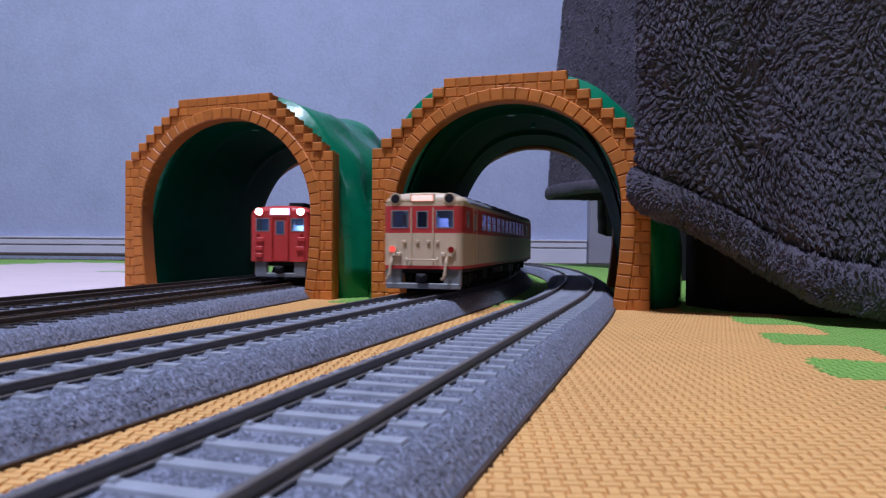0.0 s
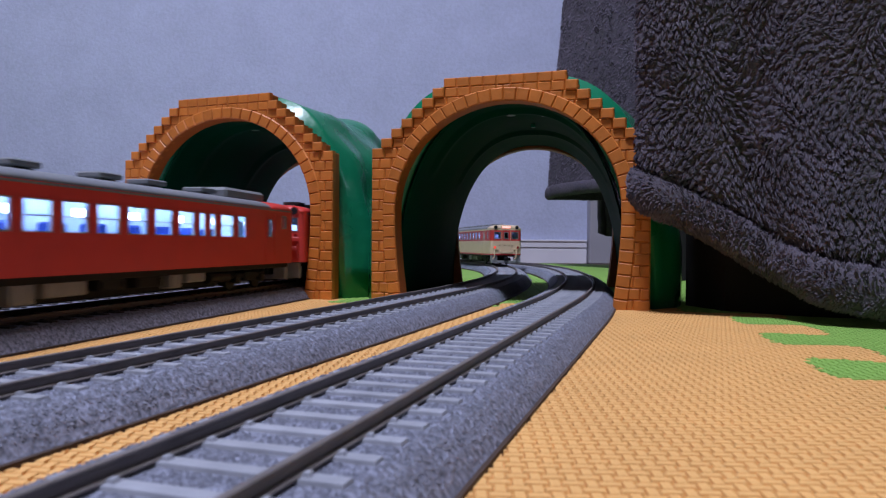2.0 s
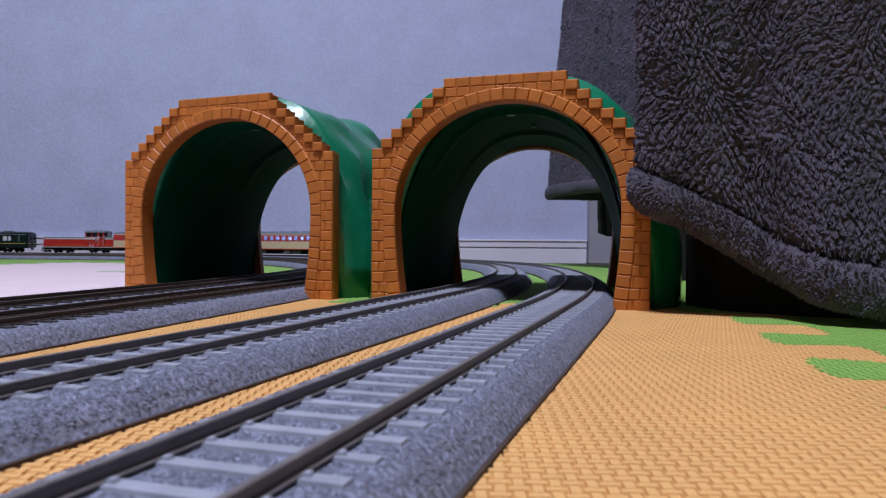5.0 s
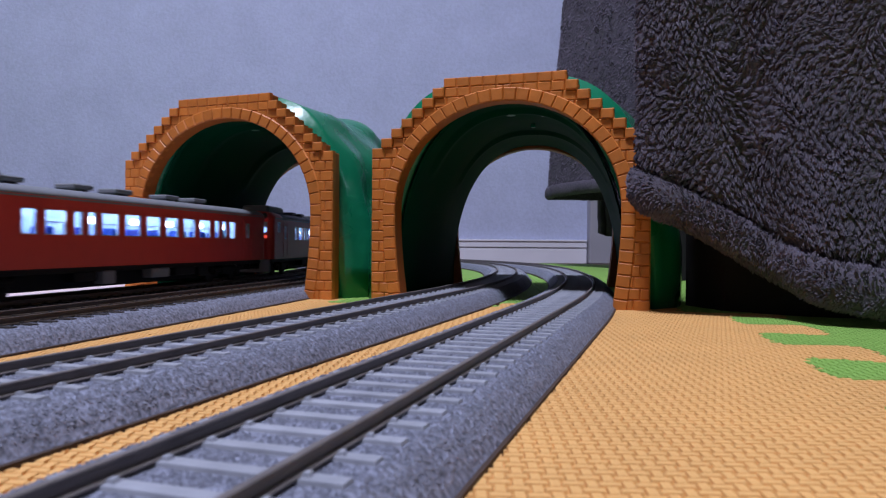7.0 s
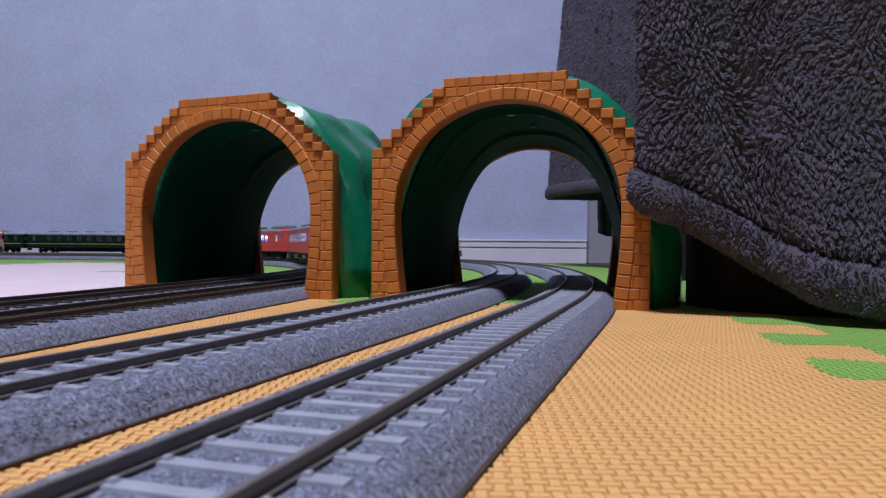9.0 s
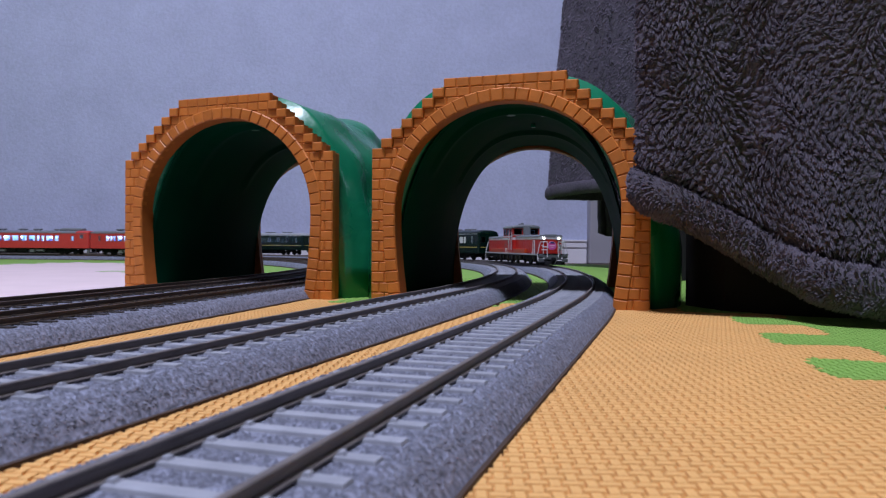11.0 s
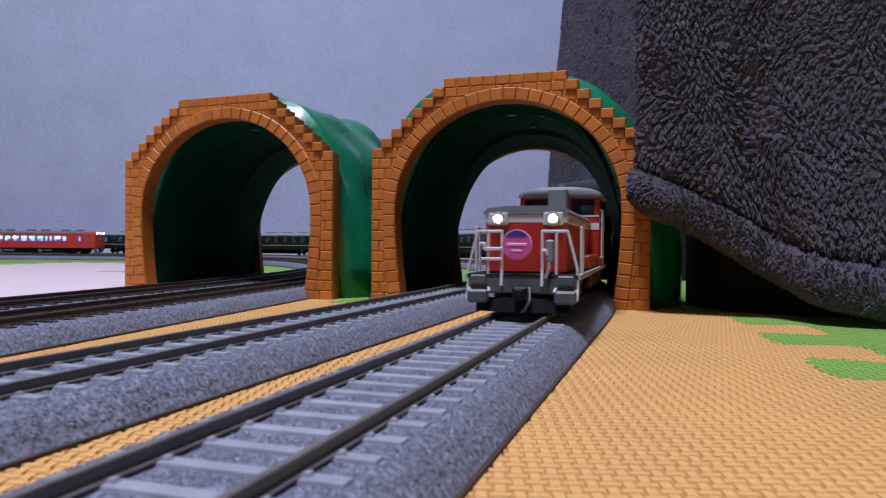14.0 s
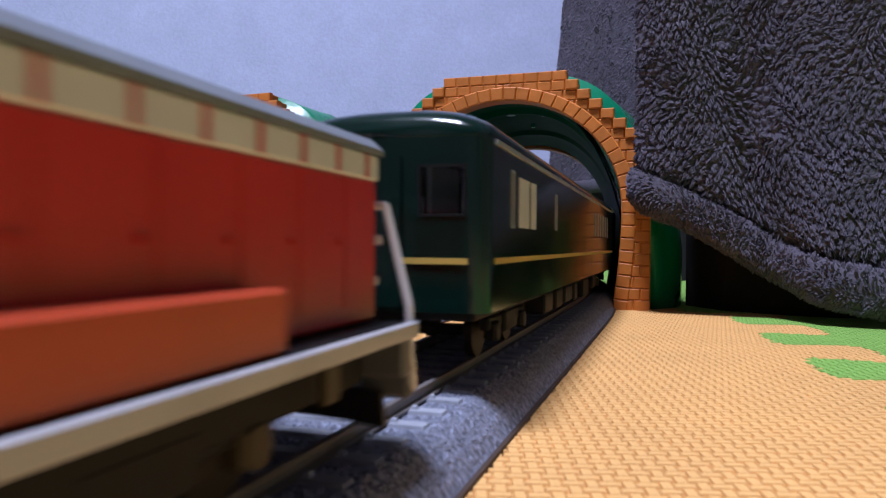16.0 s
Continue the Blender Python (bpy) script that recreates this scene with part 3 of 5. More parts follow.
# ---- blanket over a low bed ----
HEM = [(560, 215, 0.4), (400, 228, 0.4), (300, 240, 0.5), (230, 256, 1), (190, 268, 2.5), (172, 275, 4), (157, 291, 8.5), (143, 305, 16), (124, 314, 30), (107, 319, 40.5), (95, 323, 45.5),
       (91, 329, 50), (102, 337, 54), (135, 347, 60), (170, 372, 64), (212, 430, 70), (240, 560, 80), (252, 760, 95), (240, 920, 105), (200, 1030, 108), (170, 1080, 106), (163, 1110, 104),
       (182, 1140, 106), (300, 1180, 108), (560, 1200, 108)]


def smooth_path(pts, n):
    a = np.array(pts, float)
    d = np.r_[0, np.cumsum(np.hypot(*np.diff(a[:, :2], axis=0).T))]
    t = np.linspace(0, d[-1], n)
    out = np.stack([np.interp(t, d, a[:, k]) for k in range(a.shape[1])], 1)
    for _ in range(3):
        out[1:-1] = (out[:-2] + 2 * out[1:-1] + out[2:]) / 4
    return out


def blanket():
    ob = tagged(new("fleece_blanket"), "dark grey long-pile fleece blanket hanging over a low bed", "blanket")
    n, m = 460, 60
    path = smooth_path(HEM, n)
    rnd = random.Random(5)
    nor = []
    for i in range(n):
        a, b = path[max(0, i - 2)], path[min(n - 1, i + 2)]
        d = math.hypot(b[0] - a[0], b[1] - a[1])
        nor.append((-(b[1] - a[1]) / d, (b[0] - a[0]) / d))
    idx = np.arange(n)

    def surface(i, z):
        """A point on the draped cloth and its outward direction, at place i along the hem and height z."""
        x, y, hz = (float(np.interp(i, idx, path[:, k])) for k in range(3))
        ia = min(n - 2, max(0, int(i)))
        nx, ny = (nor[ia][k] + (nor[ia + 1][k] - nor[ia][k]) * (i - ia) for k in (0, 1))
        f = (z - hz) / (460 - hz)
        fold = 7.0 * noise.noise(Vector((x / 60.0, y / 60.0, f * 1.6))) * min(1, f * 5 + 0.2) + 2.0 * noise.noise(Vector((x / 17.0, y / 17.0, f * 7)))
        if y < 345:
            # a soft ridge with a hollow beside it where the cloth falls over the corner
            low = math.exp(-((z - 20) / 70.0) ** 2)
            fold += 7.0 * math.exp(-((x - 163 + z * 0.10) / 13.0) ** 2) * (0.4 + 0.6 * low) - 5.0 * math.exp(-((x - 142 + z * 0.10) / 9.0) ** 2)
            fold -= 3.5 * math.exp(-((z - hz - 19) / 3.2) ** 2)
        elif y < 560:
            fold += 3.0 * math.sin(y / 6.5)
        back = 0.0 if y < 345 else -30.0 * f
        return Vector((x + nx * (fold + back), y + ny * (fold + back), z)), Vector((nx, ny, 0.0))

    rows = [[tuple(surface(i, path[i][2] + (460 - path[i][2]) * (j / m) ** 1.25)[0]) for i in range(n)] for j in range(m + 1)]
    sheet = new("fleece", strip_mesh("fleece", rows, False, "fleece", True))
    sheet.parent = ob
    mod = sheet.modifiers.new("thickness", "SOLIDIFY")
    mod.thickness, mod.offset = 0.004, 0

    def clump(p):
        """Distance to the nearest lock of pile and that lock's centre."""
        q = Vector((p.x / 2.5, p.y / 2.5, p.z / 3.6)) + noise.noise_vector(p / 9.0) * 0.5
        d, c = noise.voronoi(q)
        off = q - Vector((p.x / 2.5, p.y / 2.5, p.z / 3.6))
        c = c[0] - off
        return d[0], d[1], Vector((c.x * 2.5, c.y * 2.5, c.z * 3.6))

    def lay(c):
        """The direction in which the pile lies round a lock."""
        v = noise.noise_vector(c / 26.0) * 1.3 + noise.noise_vector(c / 9.0) * 0.7
        return Vector((v.x, v.y * 0.3, v.z - 0.55)).normalized()

    near = [i for i in range(n) if path[i][0] < 262 and path[i][1] < 350]
    far = [i for i in range(n) if path[i][1] > 900 and path[i][0] < 250]
    # the lumpy ground of the pile on the part that hangs over the mat
    i0, i1 = near[0], near[-1]
    span = sum(math.dist(path[i][:2], path[i + 1][:2]) for i in range(i0, i1))
    cols, lev = int(span / 0.85), 190
    lumps = []
    for r in range(lev + 1):
        row = []
        for c in range(cols + 1):
            i = i0 + (i1 - i0) * c / cols
            hz = float(np.interp(i, idx, path[:, 2]))
            z = hz + 17 + (172 - hz - 17) * r / lev
            p, nrm = surface(i, z)
            d0, d1, _ = clump(p)
            p = p + nrm * (2.6 + 1.5 * min(1.0, (d1 - d0) * 2.2) + 0.5 * noise.noise(p / 1.1))
            row.append(tuple(p))
        lumps.append(row)
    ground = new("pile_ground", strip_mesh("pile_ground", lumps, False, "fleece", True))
    ground.parent = ob
    tagged(ground, "lumpy matted grey pile", kind="stuff")
    # rolled hem along the lower edge
    hv = []
    for i in range(n):
        p, nrm = surface(i, path[i][2] + 1.0)
        nx, ny = nrm.x, nrm.y
        ring = []
        for k in range(14):
            q = 2 * math.pi * k / 14
            wob = 1 + 0.16 * noise.noise(Vector((p.x / 5.0, p.y / 5.0, k * 0.8)))
            fat = 6.0 if p.y < 345 else 4.6
            ring.append((p.x + nx * (fat * math.cos(q) * wob + 1.5), p.y + ny * (fat * math.cos(q) * wob + 1.5), max(0.3, p.z + 8.5 + 9.6 * math.sin(q) * wob)))
        hv.append(ring)
    hem = new("hem", strip_mesh("hem", hv, True, "fleece", True))
    hem.parent = ob
    tagged(hem, "thick stitched fleece hem")
    tv, tf = [], []

    def strand(p, tip, r):
        ax = (tip - p).normalized()
        t = ax.orthogonal().normalized()
        b = ax.cross(t)
        base = len(tv)
        mid = p.lerp(tip, 0.55) + Vector((rnd.uniform(-0.2, 0.2), rnd.uniform(-0.2, 0.2), rnd.uniform(-0.1, 0.3)))
        for c, w in ((p, r), (mid, r * 0.8)):
            for k in range(3):
                q = 2 * math.pi * k / 3
                v = c + (t * math.cos(q) + b * math.sin(q)) * w
                tv.append((v.x * MM, v.y * MM, v.z * MM))
        tv.append((tip.x * MM, tip.y * MM, tip.z * MM))
        for k in range(3):
            k2 = (k + 1) % 3
            tf.append((base + k, base + k2, base + 3 + k2, base + 3 + k))
            tf.append((base + 3 + k, base + 3 + k2, base + 6))
    for _ in range(58000):
        i = rnd.uniform(i0, i1)
        hz = float(np.interp(i, idx, path[:, 2]))
        z = rnd.uniform(hz + 18, 172)
        p, nrm = surface(i, z)
        _, _, c = clump(p)
        lie = lay(c)
        lie = lie - nrm * lie.dot(nrm)
        c = c + nrm * (p - c).dot(nrm)
        root = p + nrm * 2.6
        tip = root.lerp(c + nrm * 2.6, 0.72) + lie * rnd.uniform(1.8, 3.0) + nrm * rnd.uniform(1.5, 2.5)
        strand(root, tip, rnd.uniform(0.32, 0.5))
    for _ in range(9000):
        i, z = rnd.uniform(far[0], far[-1]), rnd.uniform(122, 440)
        p, nrm = surface(i, z)
        lie = lay(p)
        strand(p + nrm * 2, p + nrm * 4.5 + (lie - nrm * lie.dot(nrm)) * 3.5, 0.8)
    for _ in range(15000):
        i, k = rnd.uniform(i0, i1), rnd.uniform(0, 14)
        ia, ka = int(i), int(k) % 14
        A, B, C = Vector(hv[ia][ka]), Vector(hv[ia + 1][ka]), Vector(hv[ia][(ka + 1) % 14])
        p = A + (B - A) * (i - ia) + (C - A) * (k - int(k))
        nrm = (p - (Vector(hv[ia][0]) + Vector(hv[ia][7])) / 2).normalized()
        _, _, c = clump(p)
        lie = lay(c)
        strand(p - nrm * 0.3, p + nrm * rnd.uniform(0.9, 1.7) + (lie - nrm * lie.dot(nrm)) * rnd.uniform(0.9, 1.6), rnd.uniform(0.35, 0.5))
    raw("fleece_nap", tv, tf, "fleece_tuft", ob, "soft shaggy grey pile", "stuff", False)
    # a lower fold of the cloth that hangs behind the far corner
    fold_rows = []
    for r in range(13):
        f = r / 12
        z = 53 + 85 * f
        fold_rows.append([(262 + 150 * c / 40 + 3 * math.sin(c * 0.9), 1185 + 7 * math.sin(c * 0.55 + f) - 5 * math.sin(math.pi * min(1, f * 3)), z - 3 * math.sin(c * 0.3)) for c in range(41)])
    lower = new("lower_fold", strip_mesh("lower_fold", fold_rows, False, "fleece", True))
    lower.parent = ob
    mod = lower.modifiers.new("thickness", "SOLIDIFY")
    mod.thickness, mod.offset = 0.009, 0
    tagged(lower, "lower hanging fold of grey fleece")
    return ob


blanket()


def bed():
    ob = tagged(new("low_bed"), "dark wooden low bed base under the grey blanket", "bed")
    bm = bmesh.new()
    bevelled_box(bm, 290, 1500, 420, 1120, 300, 445, 6)
    part("mattress", bm, "fleece", ob, "dark grey mattress")
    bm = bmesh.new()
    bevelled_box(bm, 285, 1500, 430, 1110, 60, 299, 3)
    part("bed_frame", bm, "shade_black_wood", ob)
    for x, y in ((300, 450), (300, 1070), (1440, 450), (1440, 1070)):
        bm = bmesh.new()
        bevelled_box(bm, x, x + 45, y, y + 45, 0, 60, 2)
        part("leg", bm, "shade_black_wood", ob)
    # Added near-black boards standing in for the deep shade below the hem.
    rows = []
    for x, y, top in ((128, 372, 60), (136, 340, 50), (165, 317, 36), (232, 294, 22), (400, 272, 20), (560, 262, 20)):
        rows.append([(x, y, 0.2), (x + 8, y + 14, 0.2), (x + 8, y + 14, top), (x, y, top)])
    board = new("hem_shade_board", strip_mesh("hem_shade_board", rows, True, "shade_black_wood"))
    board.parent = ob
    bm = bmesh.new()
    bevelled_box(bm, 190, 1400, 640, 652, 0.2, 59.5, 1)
    part("inner_shade_board", bm, "shade_black_wood", ob)
    tagged(board, "near-black board that fills in the shade under the hem")
    return ob


bed()


# ---- door casing by the far wall ----
def casing():
    ob = tagged(new("door_casing"), "grey painted door casing beside the baseboard", "door casing", kind="structure")
    bm = bmesh.new()
    bevelled_box(bm, 344, 402, WALL_Y - 34, WALL_Y - 0.5, -9.9, 2000, 2)
    part("jamb", bm, "grey_paint", ob)
    bm = bmesh.new()
    bevelled_box(bm, 404, 410, WALL_Y - 40, WALL_Y - 0.5, -9.9, 2000, 1)
    part("door_gap", bm, "black", ob)
    bm = bmesh.new()
    bevelled_box(bm, 412, 1100, WALL_Y - 30, WALL_Y - 0.5, -9.9, 2000, 2)
    part("door_leaf", bm, "grey_paint", ob)
    return ob


casing()


def ceiling_light():
    ob = tagged(new("ceiling_light"), "round white ceiling light", "ceiling light")
    bm = bmesh.new()
    cyl(bm, (-380, -250, 2340), (-380, -250, 2399), 300, 40)
    part("housing", bm, "base", ob)
    return ob


ceiling_light()


# ---- rolling stock, in millimetres above the rail head; y runs to the leading end ----
def panel(bm, axis, pos, thick, a0, a1, z0, z1, holes=()):
    """A wall with openings: axis "x" stands at x=pos and runs along y, axis "y" the other way; thick goes inward from pos."""
    acuts = sorted({a0, a1, *[h[0] for h in holes], *[h[1] for h in holes]})
    zcuts = sorted({z0, z1, *[h[2] for h in holes], *[h[3] for h in holes]})
    acuts = [a for a in acuts if a0 <= a <= a1]
    zcuts = [z for z in zcuts if z0 <= z <= z1]
    solid = {}
    for i in range(len(acuts) - 1):
        for j in range(len(zcuts) - 1):
            a, z = (acuts[i] + acuts[i + 1]) / 2, (zcuts[j] + zcuts[j + 1]) / 2
            solid[i, j] = not any(h[0] < a < h[1] and h[2] < z < h[3] for h in holes)
    made = {}

    def vert(i, j, k):
        if (i, j, k) not in made:
            d = pos if k == 0 else pos - thick
            co = (d, acuts[i], zcuts[j]) if axis == "x" else (acuts[i], d, zcuts[j])
            made[i, j, k] = bm.verts.new(co)
        return made[i, j, k]
    for (i, j), on in solid.items():
        if not on:
            continue
        for k in (0, 1):
            bm.faces.new([vert(i, j, k), vert(i + 1, j, k), vert(i + 1, j + 1, k), vert(i, j + 1, k)])
        for di, dj, e in ((-1, 0, ((i, j), (i, j + 1))), (1, 0, ((i + 1, j), (i + 1, j + 1))), (0, -1, ((i, j), (i + 1, j))), (0, 1, ((i, j + 1), (i + 1, j + 1)))):
            if not solid.get((i + di, j + dj), False):
                (p, q), (r, s) = e
                bm.faces.new([vert(p, q, 0), vert(r, s, 0), vert(r, s, 1), vert(p, q, 1)])
    return bm


def fixed(bm):
    bmesh.ops.recalc_face_normals(bm, faces=bm.faces)
    return bm


WINDOW_CACHE = {}


def window(parent, axis, pos, a, z, w, h, glass_mat="glass", frame_mat="frame", bar=False):
    """A framed pane set in a side (axis x) or an end (axis y)."""
    key = (axis, w, h, glass_mat, frame_mat, bar, pos > 0)
    if key not in WINDOW_CACHE:
        sg = 1 if pos > 0 else -1
        bm = bmesh.new()
        t = 0.45
        holes = [(-w / 2 + t, w / 2 - t, -h / 2 + t, h / 2 - t)]
        if bar:
            holes = [(-w / 2 + t, w / 2 - t, -h / 2 + t, -0.2), (-w / 2 + t, w / 2 - t, 0.2, h / 2 - t)]
        panel(bm, axis, 0.18 * sg, 0.9 * sg, -w / 2, w / 2, -h / 2, h / 2, holes)
        fr = finish(fixed(bm), "window", M[frame_mat])
        bm = bmesh.new()
        panel(bm, axis, -0.25 * sg, 0.3 * sg, -w / 2 + t * 0.5, w / 2 - t * 0.5, -h / 2 + t * 0.5, h / 2 - t * 0.5)
        WINDOW_CACHE[key] = (fr, finish(fixed(bm), "pane", M[glass_mat]))
    fr, pn = WINDOW_CACHE[key]
    o = new("window", fr)
    o.parent = parent
    o.location = (pos * MM, a * MM, z * MM) if axis == "x" else (a * MM, pos * MM, z * MM)
    q = new("pane", pn)
    q.parent = o
    q.visible_shadow = False
    return o


def bogie(parent, y, frame_mat="under", box_mat="under"):
    bm = bmesh.new()
    for sg in (-1, 1):
        bevelled_box(bm, sg * 11.8 - 1.0, sg * 11.8 + 1.0, y - 17, y + 17, 5.6, 8.2, 0.4)
        bevelled_box(bm, sg * 12.4 - 1.2, sg * 12.4 + 1.2, y - 6, y + 6, 4.2, 8.8, 0.5)
    bevelled_box(bm, -12, 12, y - 4, y + 4, 6.5, 9.5, 0.4)
    b = part("bogie", bm, frame_mat, parent)
    for dy in (-13, 13):
        bm = bmesh.new()
        for sg in (-1, 1):
            cyl(bm, (sg * 7.9, y + dy, 5.3), (sg * 9.6, y + dy, 5.3), 5.2, 20)
        cyl(bm, (-9, y + dy, 5.3), (9, y + dy, 5.3), 1.2, 8)
        part("wheelset", bm, "wheel", b)
        for sg in (-1, 1):
            bm = bmesh.new()
            cyl(bm, (sg * 12.2, y + dy, 5.3), (sg * 13.8, y + dy, 5.3), 1.9, 10)
            bevelled_box(bm, sg * 12.4 - 1.3, sg * 12.4 + 1.3, y + dy - 2.2, y + dy + 2.2, 3.6, 7.2, 0.5)
            part("axle_box", bm, box_mat, b)
    return b


def roof_mesh(half, y0, y1, zs, zc, dome, drop):
    """An arched roof with rounded ends."""
    rows = []
    ys = [y0, y0 + dome * 0.25, y0 + dome * 0.6, y0 + dome, y1 - dome, y1 - dome * 0.6, y1 - dome * 0.25, y1]
    for y in ys:
        e = min(y - y0, y1 - y) / dome if dome else 1
        e = min(1.0, e)
        k = math.sqrt(max(0.0, 1 - (1 - e) ** 2))
        zt = zs + (zc - zs) * (drop + (1 - drop) * k)
        hw = half * (0.90 + 0.10 * k)
        row = []
        for q in range(17):
            a = math.pi * (1 - q / 16)
            row.append((math.copysign(abs(math.cos(a)) ** 0.72, math.cos(a)) * hw, y, zs + (zt - zs) * math.sin(a) ** 0.9))
        row += [(hw * 0.97, y, zs - 0.6), (-hw * 0.97, y, zs - 0.6)]
        rows.append(row)
    return rows


def corner_post(bm, half, L, r, z0, z1, sx, sy):
    """A rounded corner between side and end."""
    pts = []
    for k in range(6):
        a = math.pi / 2 * k / 5
        pts.append((sx * (half - r + r * math.cos(a)), sy * (L / 2 - r + r * math.sin(a))))
    vs = [[bm.verts.new((x, y, z)) for x, y in pts] for z in (z0, z1)]
    for k in range(5):
        bm.faces.new([vs[0][k], vs[0][k + 1], vs[1][k + 1], vs[1][k]])


def interior(ob, L, strip, seat="seat", zf=16.0, zt=38.5, half=16.4):
    bm = bmesh.new()
    bevelled_box(bm, -half, half, -L / 2 + 4, L / 2 - 4, zf - 1, zf)
    part("car_floor", bm, "inside", ob)
    bm = bmesh.new()
    bevelled_box(bm, -half, half, -L / 2 + 4, L / 2 - 4, zt, zt + 0.8)
    part("inner_ceiling", bm, "inside", ob)
    # Added white board that catches the strip light and brightens the windows.
    bm = bmesh.new()
    bevelled_box(bm, -0.4, 0.4, -L / 2 + 12, L / 2 - 12, zf, zt - 1)
    part("added_reflector_board", bm, "inside", ob, "added white reflector board that brightens the windows")
    for sx in (-1, 1):
        bm = bmesh.new()
        bevelled_box(bm, sx * 5 - 1.6, sx * 5 + 1.6, -L / 2 + 32, L / 2 - 32, zt - 0.9, zt - 0.1)
        part("light_strip", bm, strip, ob, "glowing white interior light")
    y = -L / 2 + 42
    while y < L / 2 - 36:
        for sx in (-1, 1):
            bm = bmesh.new()
            bevelled_box(bm, sx * 12 - 1.0, sx * 12 + 1.0, y - 1.6, y + 1.6, zt - 8.0, zt - 5.4, 0.4)
            part("interior_lamp", bm, "diode" if strip == "strip" else strip, ob, "glowing white diode")
        y += 29
    bm = bmesh.new()
    bevelled_box(bm, -4.5, 4.5, -1.6, 1.6, 0, 12.5, 0.8)
    bevelled_box(bm, -4.5, 4.5, -6.5, 6.5, 0, 4.8, 0.8)
    bench = finish(bm, "seat", M[seat])
    for k in range(int((L - 90) / 19)):
        for sx in (-1, 1):
            st = new("seat", bench)
            st.parent = ob
            st.location = (sx * 10.5 * MM, (-L / 2 + 52 + k * 19) * MM, zf * MM)
    for y in (-L / 2 + 30, L / 2 - 30):
        bm = bmesh.new()
        panel(bm, "y", y, 0.8, -half, half, zf, zt, [(-5, 5, zf, zt - 5)])
        part("partition", fixed(bm), "inside", ob)


def underfloor(ob, seed, L, mats=("under", "skirt")):
    rnd = random.Random(seed)
    bm = bmesh.new()
    bevelled_box(bm, -15.5, 15.5, -L / 2 + 3, L / 2 - 3, 9.6, 13.5, 0.3)
    part("underframe", bm, "under", ob)
    bm = bmesh.new()
    bevelled_box(bm, -7.5, 7.5, -66, 66, 2.6, 9.6, 0.6)
    part("engine_block", bm, "under", ob)
    y = -62.0
    while y < 58:
        w = rnd.uniform(8, 20)
        for sg in (-1, 1):
            if rnd.random() < 0.88:
                bm = bmesh.new()
                zl = rnd.uniform(3.6, 6.0)
                if rnd.random() < 0.3:
                    cyl(bm, (sg * 12, y + 1, 7.2), (sg * 12, y + w - 1, 7.2), 2.7, 12)
                    bevelled_box(bm, sg * 12 - 1.2, sg * 12 + 1.2, y + w / 2 - 1, y + w / 2 + 1, 8.5, 10.2)
                else:
                    bevelled_box(bm, sg * 13 - 3.2, sg * 13 + 2.2, y + 0.6, y + w - 0.6, zl, 10.0, 0.5)
                    for k in range(2):
                        yy = y + 1.5 + k * (w - 5)
                        bevelled_box(bm, sg * 15.3 - 0.25, sg * 15.3 + 0.25, yy, yy + 2, zl + 0.8, 9, 0.1)
                part("equipment_box", bm, mats[1] if rnd.random() < 0.6 else mats[0], ob)
        y += w + rnd.uniform(1.5, 5)


def coupler(ob, y, sg):
    bm = bmesh.new()
    bevelled_box(bm, -1.3, 1.3, y - 1, y + sg * 4 + 1, 6.2, 8.6, 0.3)
    bevelled_box(bm, -2.4, 2.4, y + sg * 2.2 - 1.2, y + sg * 2.2 + 1.8, 5.2, 9.4, 0.6)
    part("coupler", bm, "black", ob)


def side_windows(spec):
    return [(y - w / 2, y + w / 2, z - h / 2, z + h / 2) for y, w, z, h in spec]


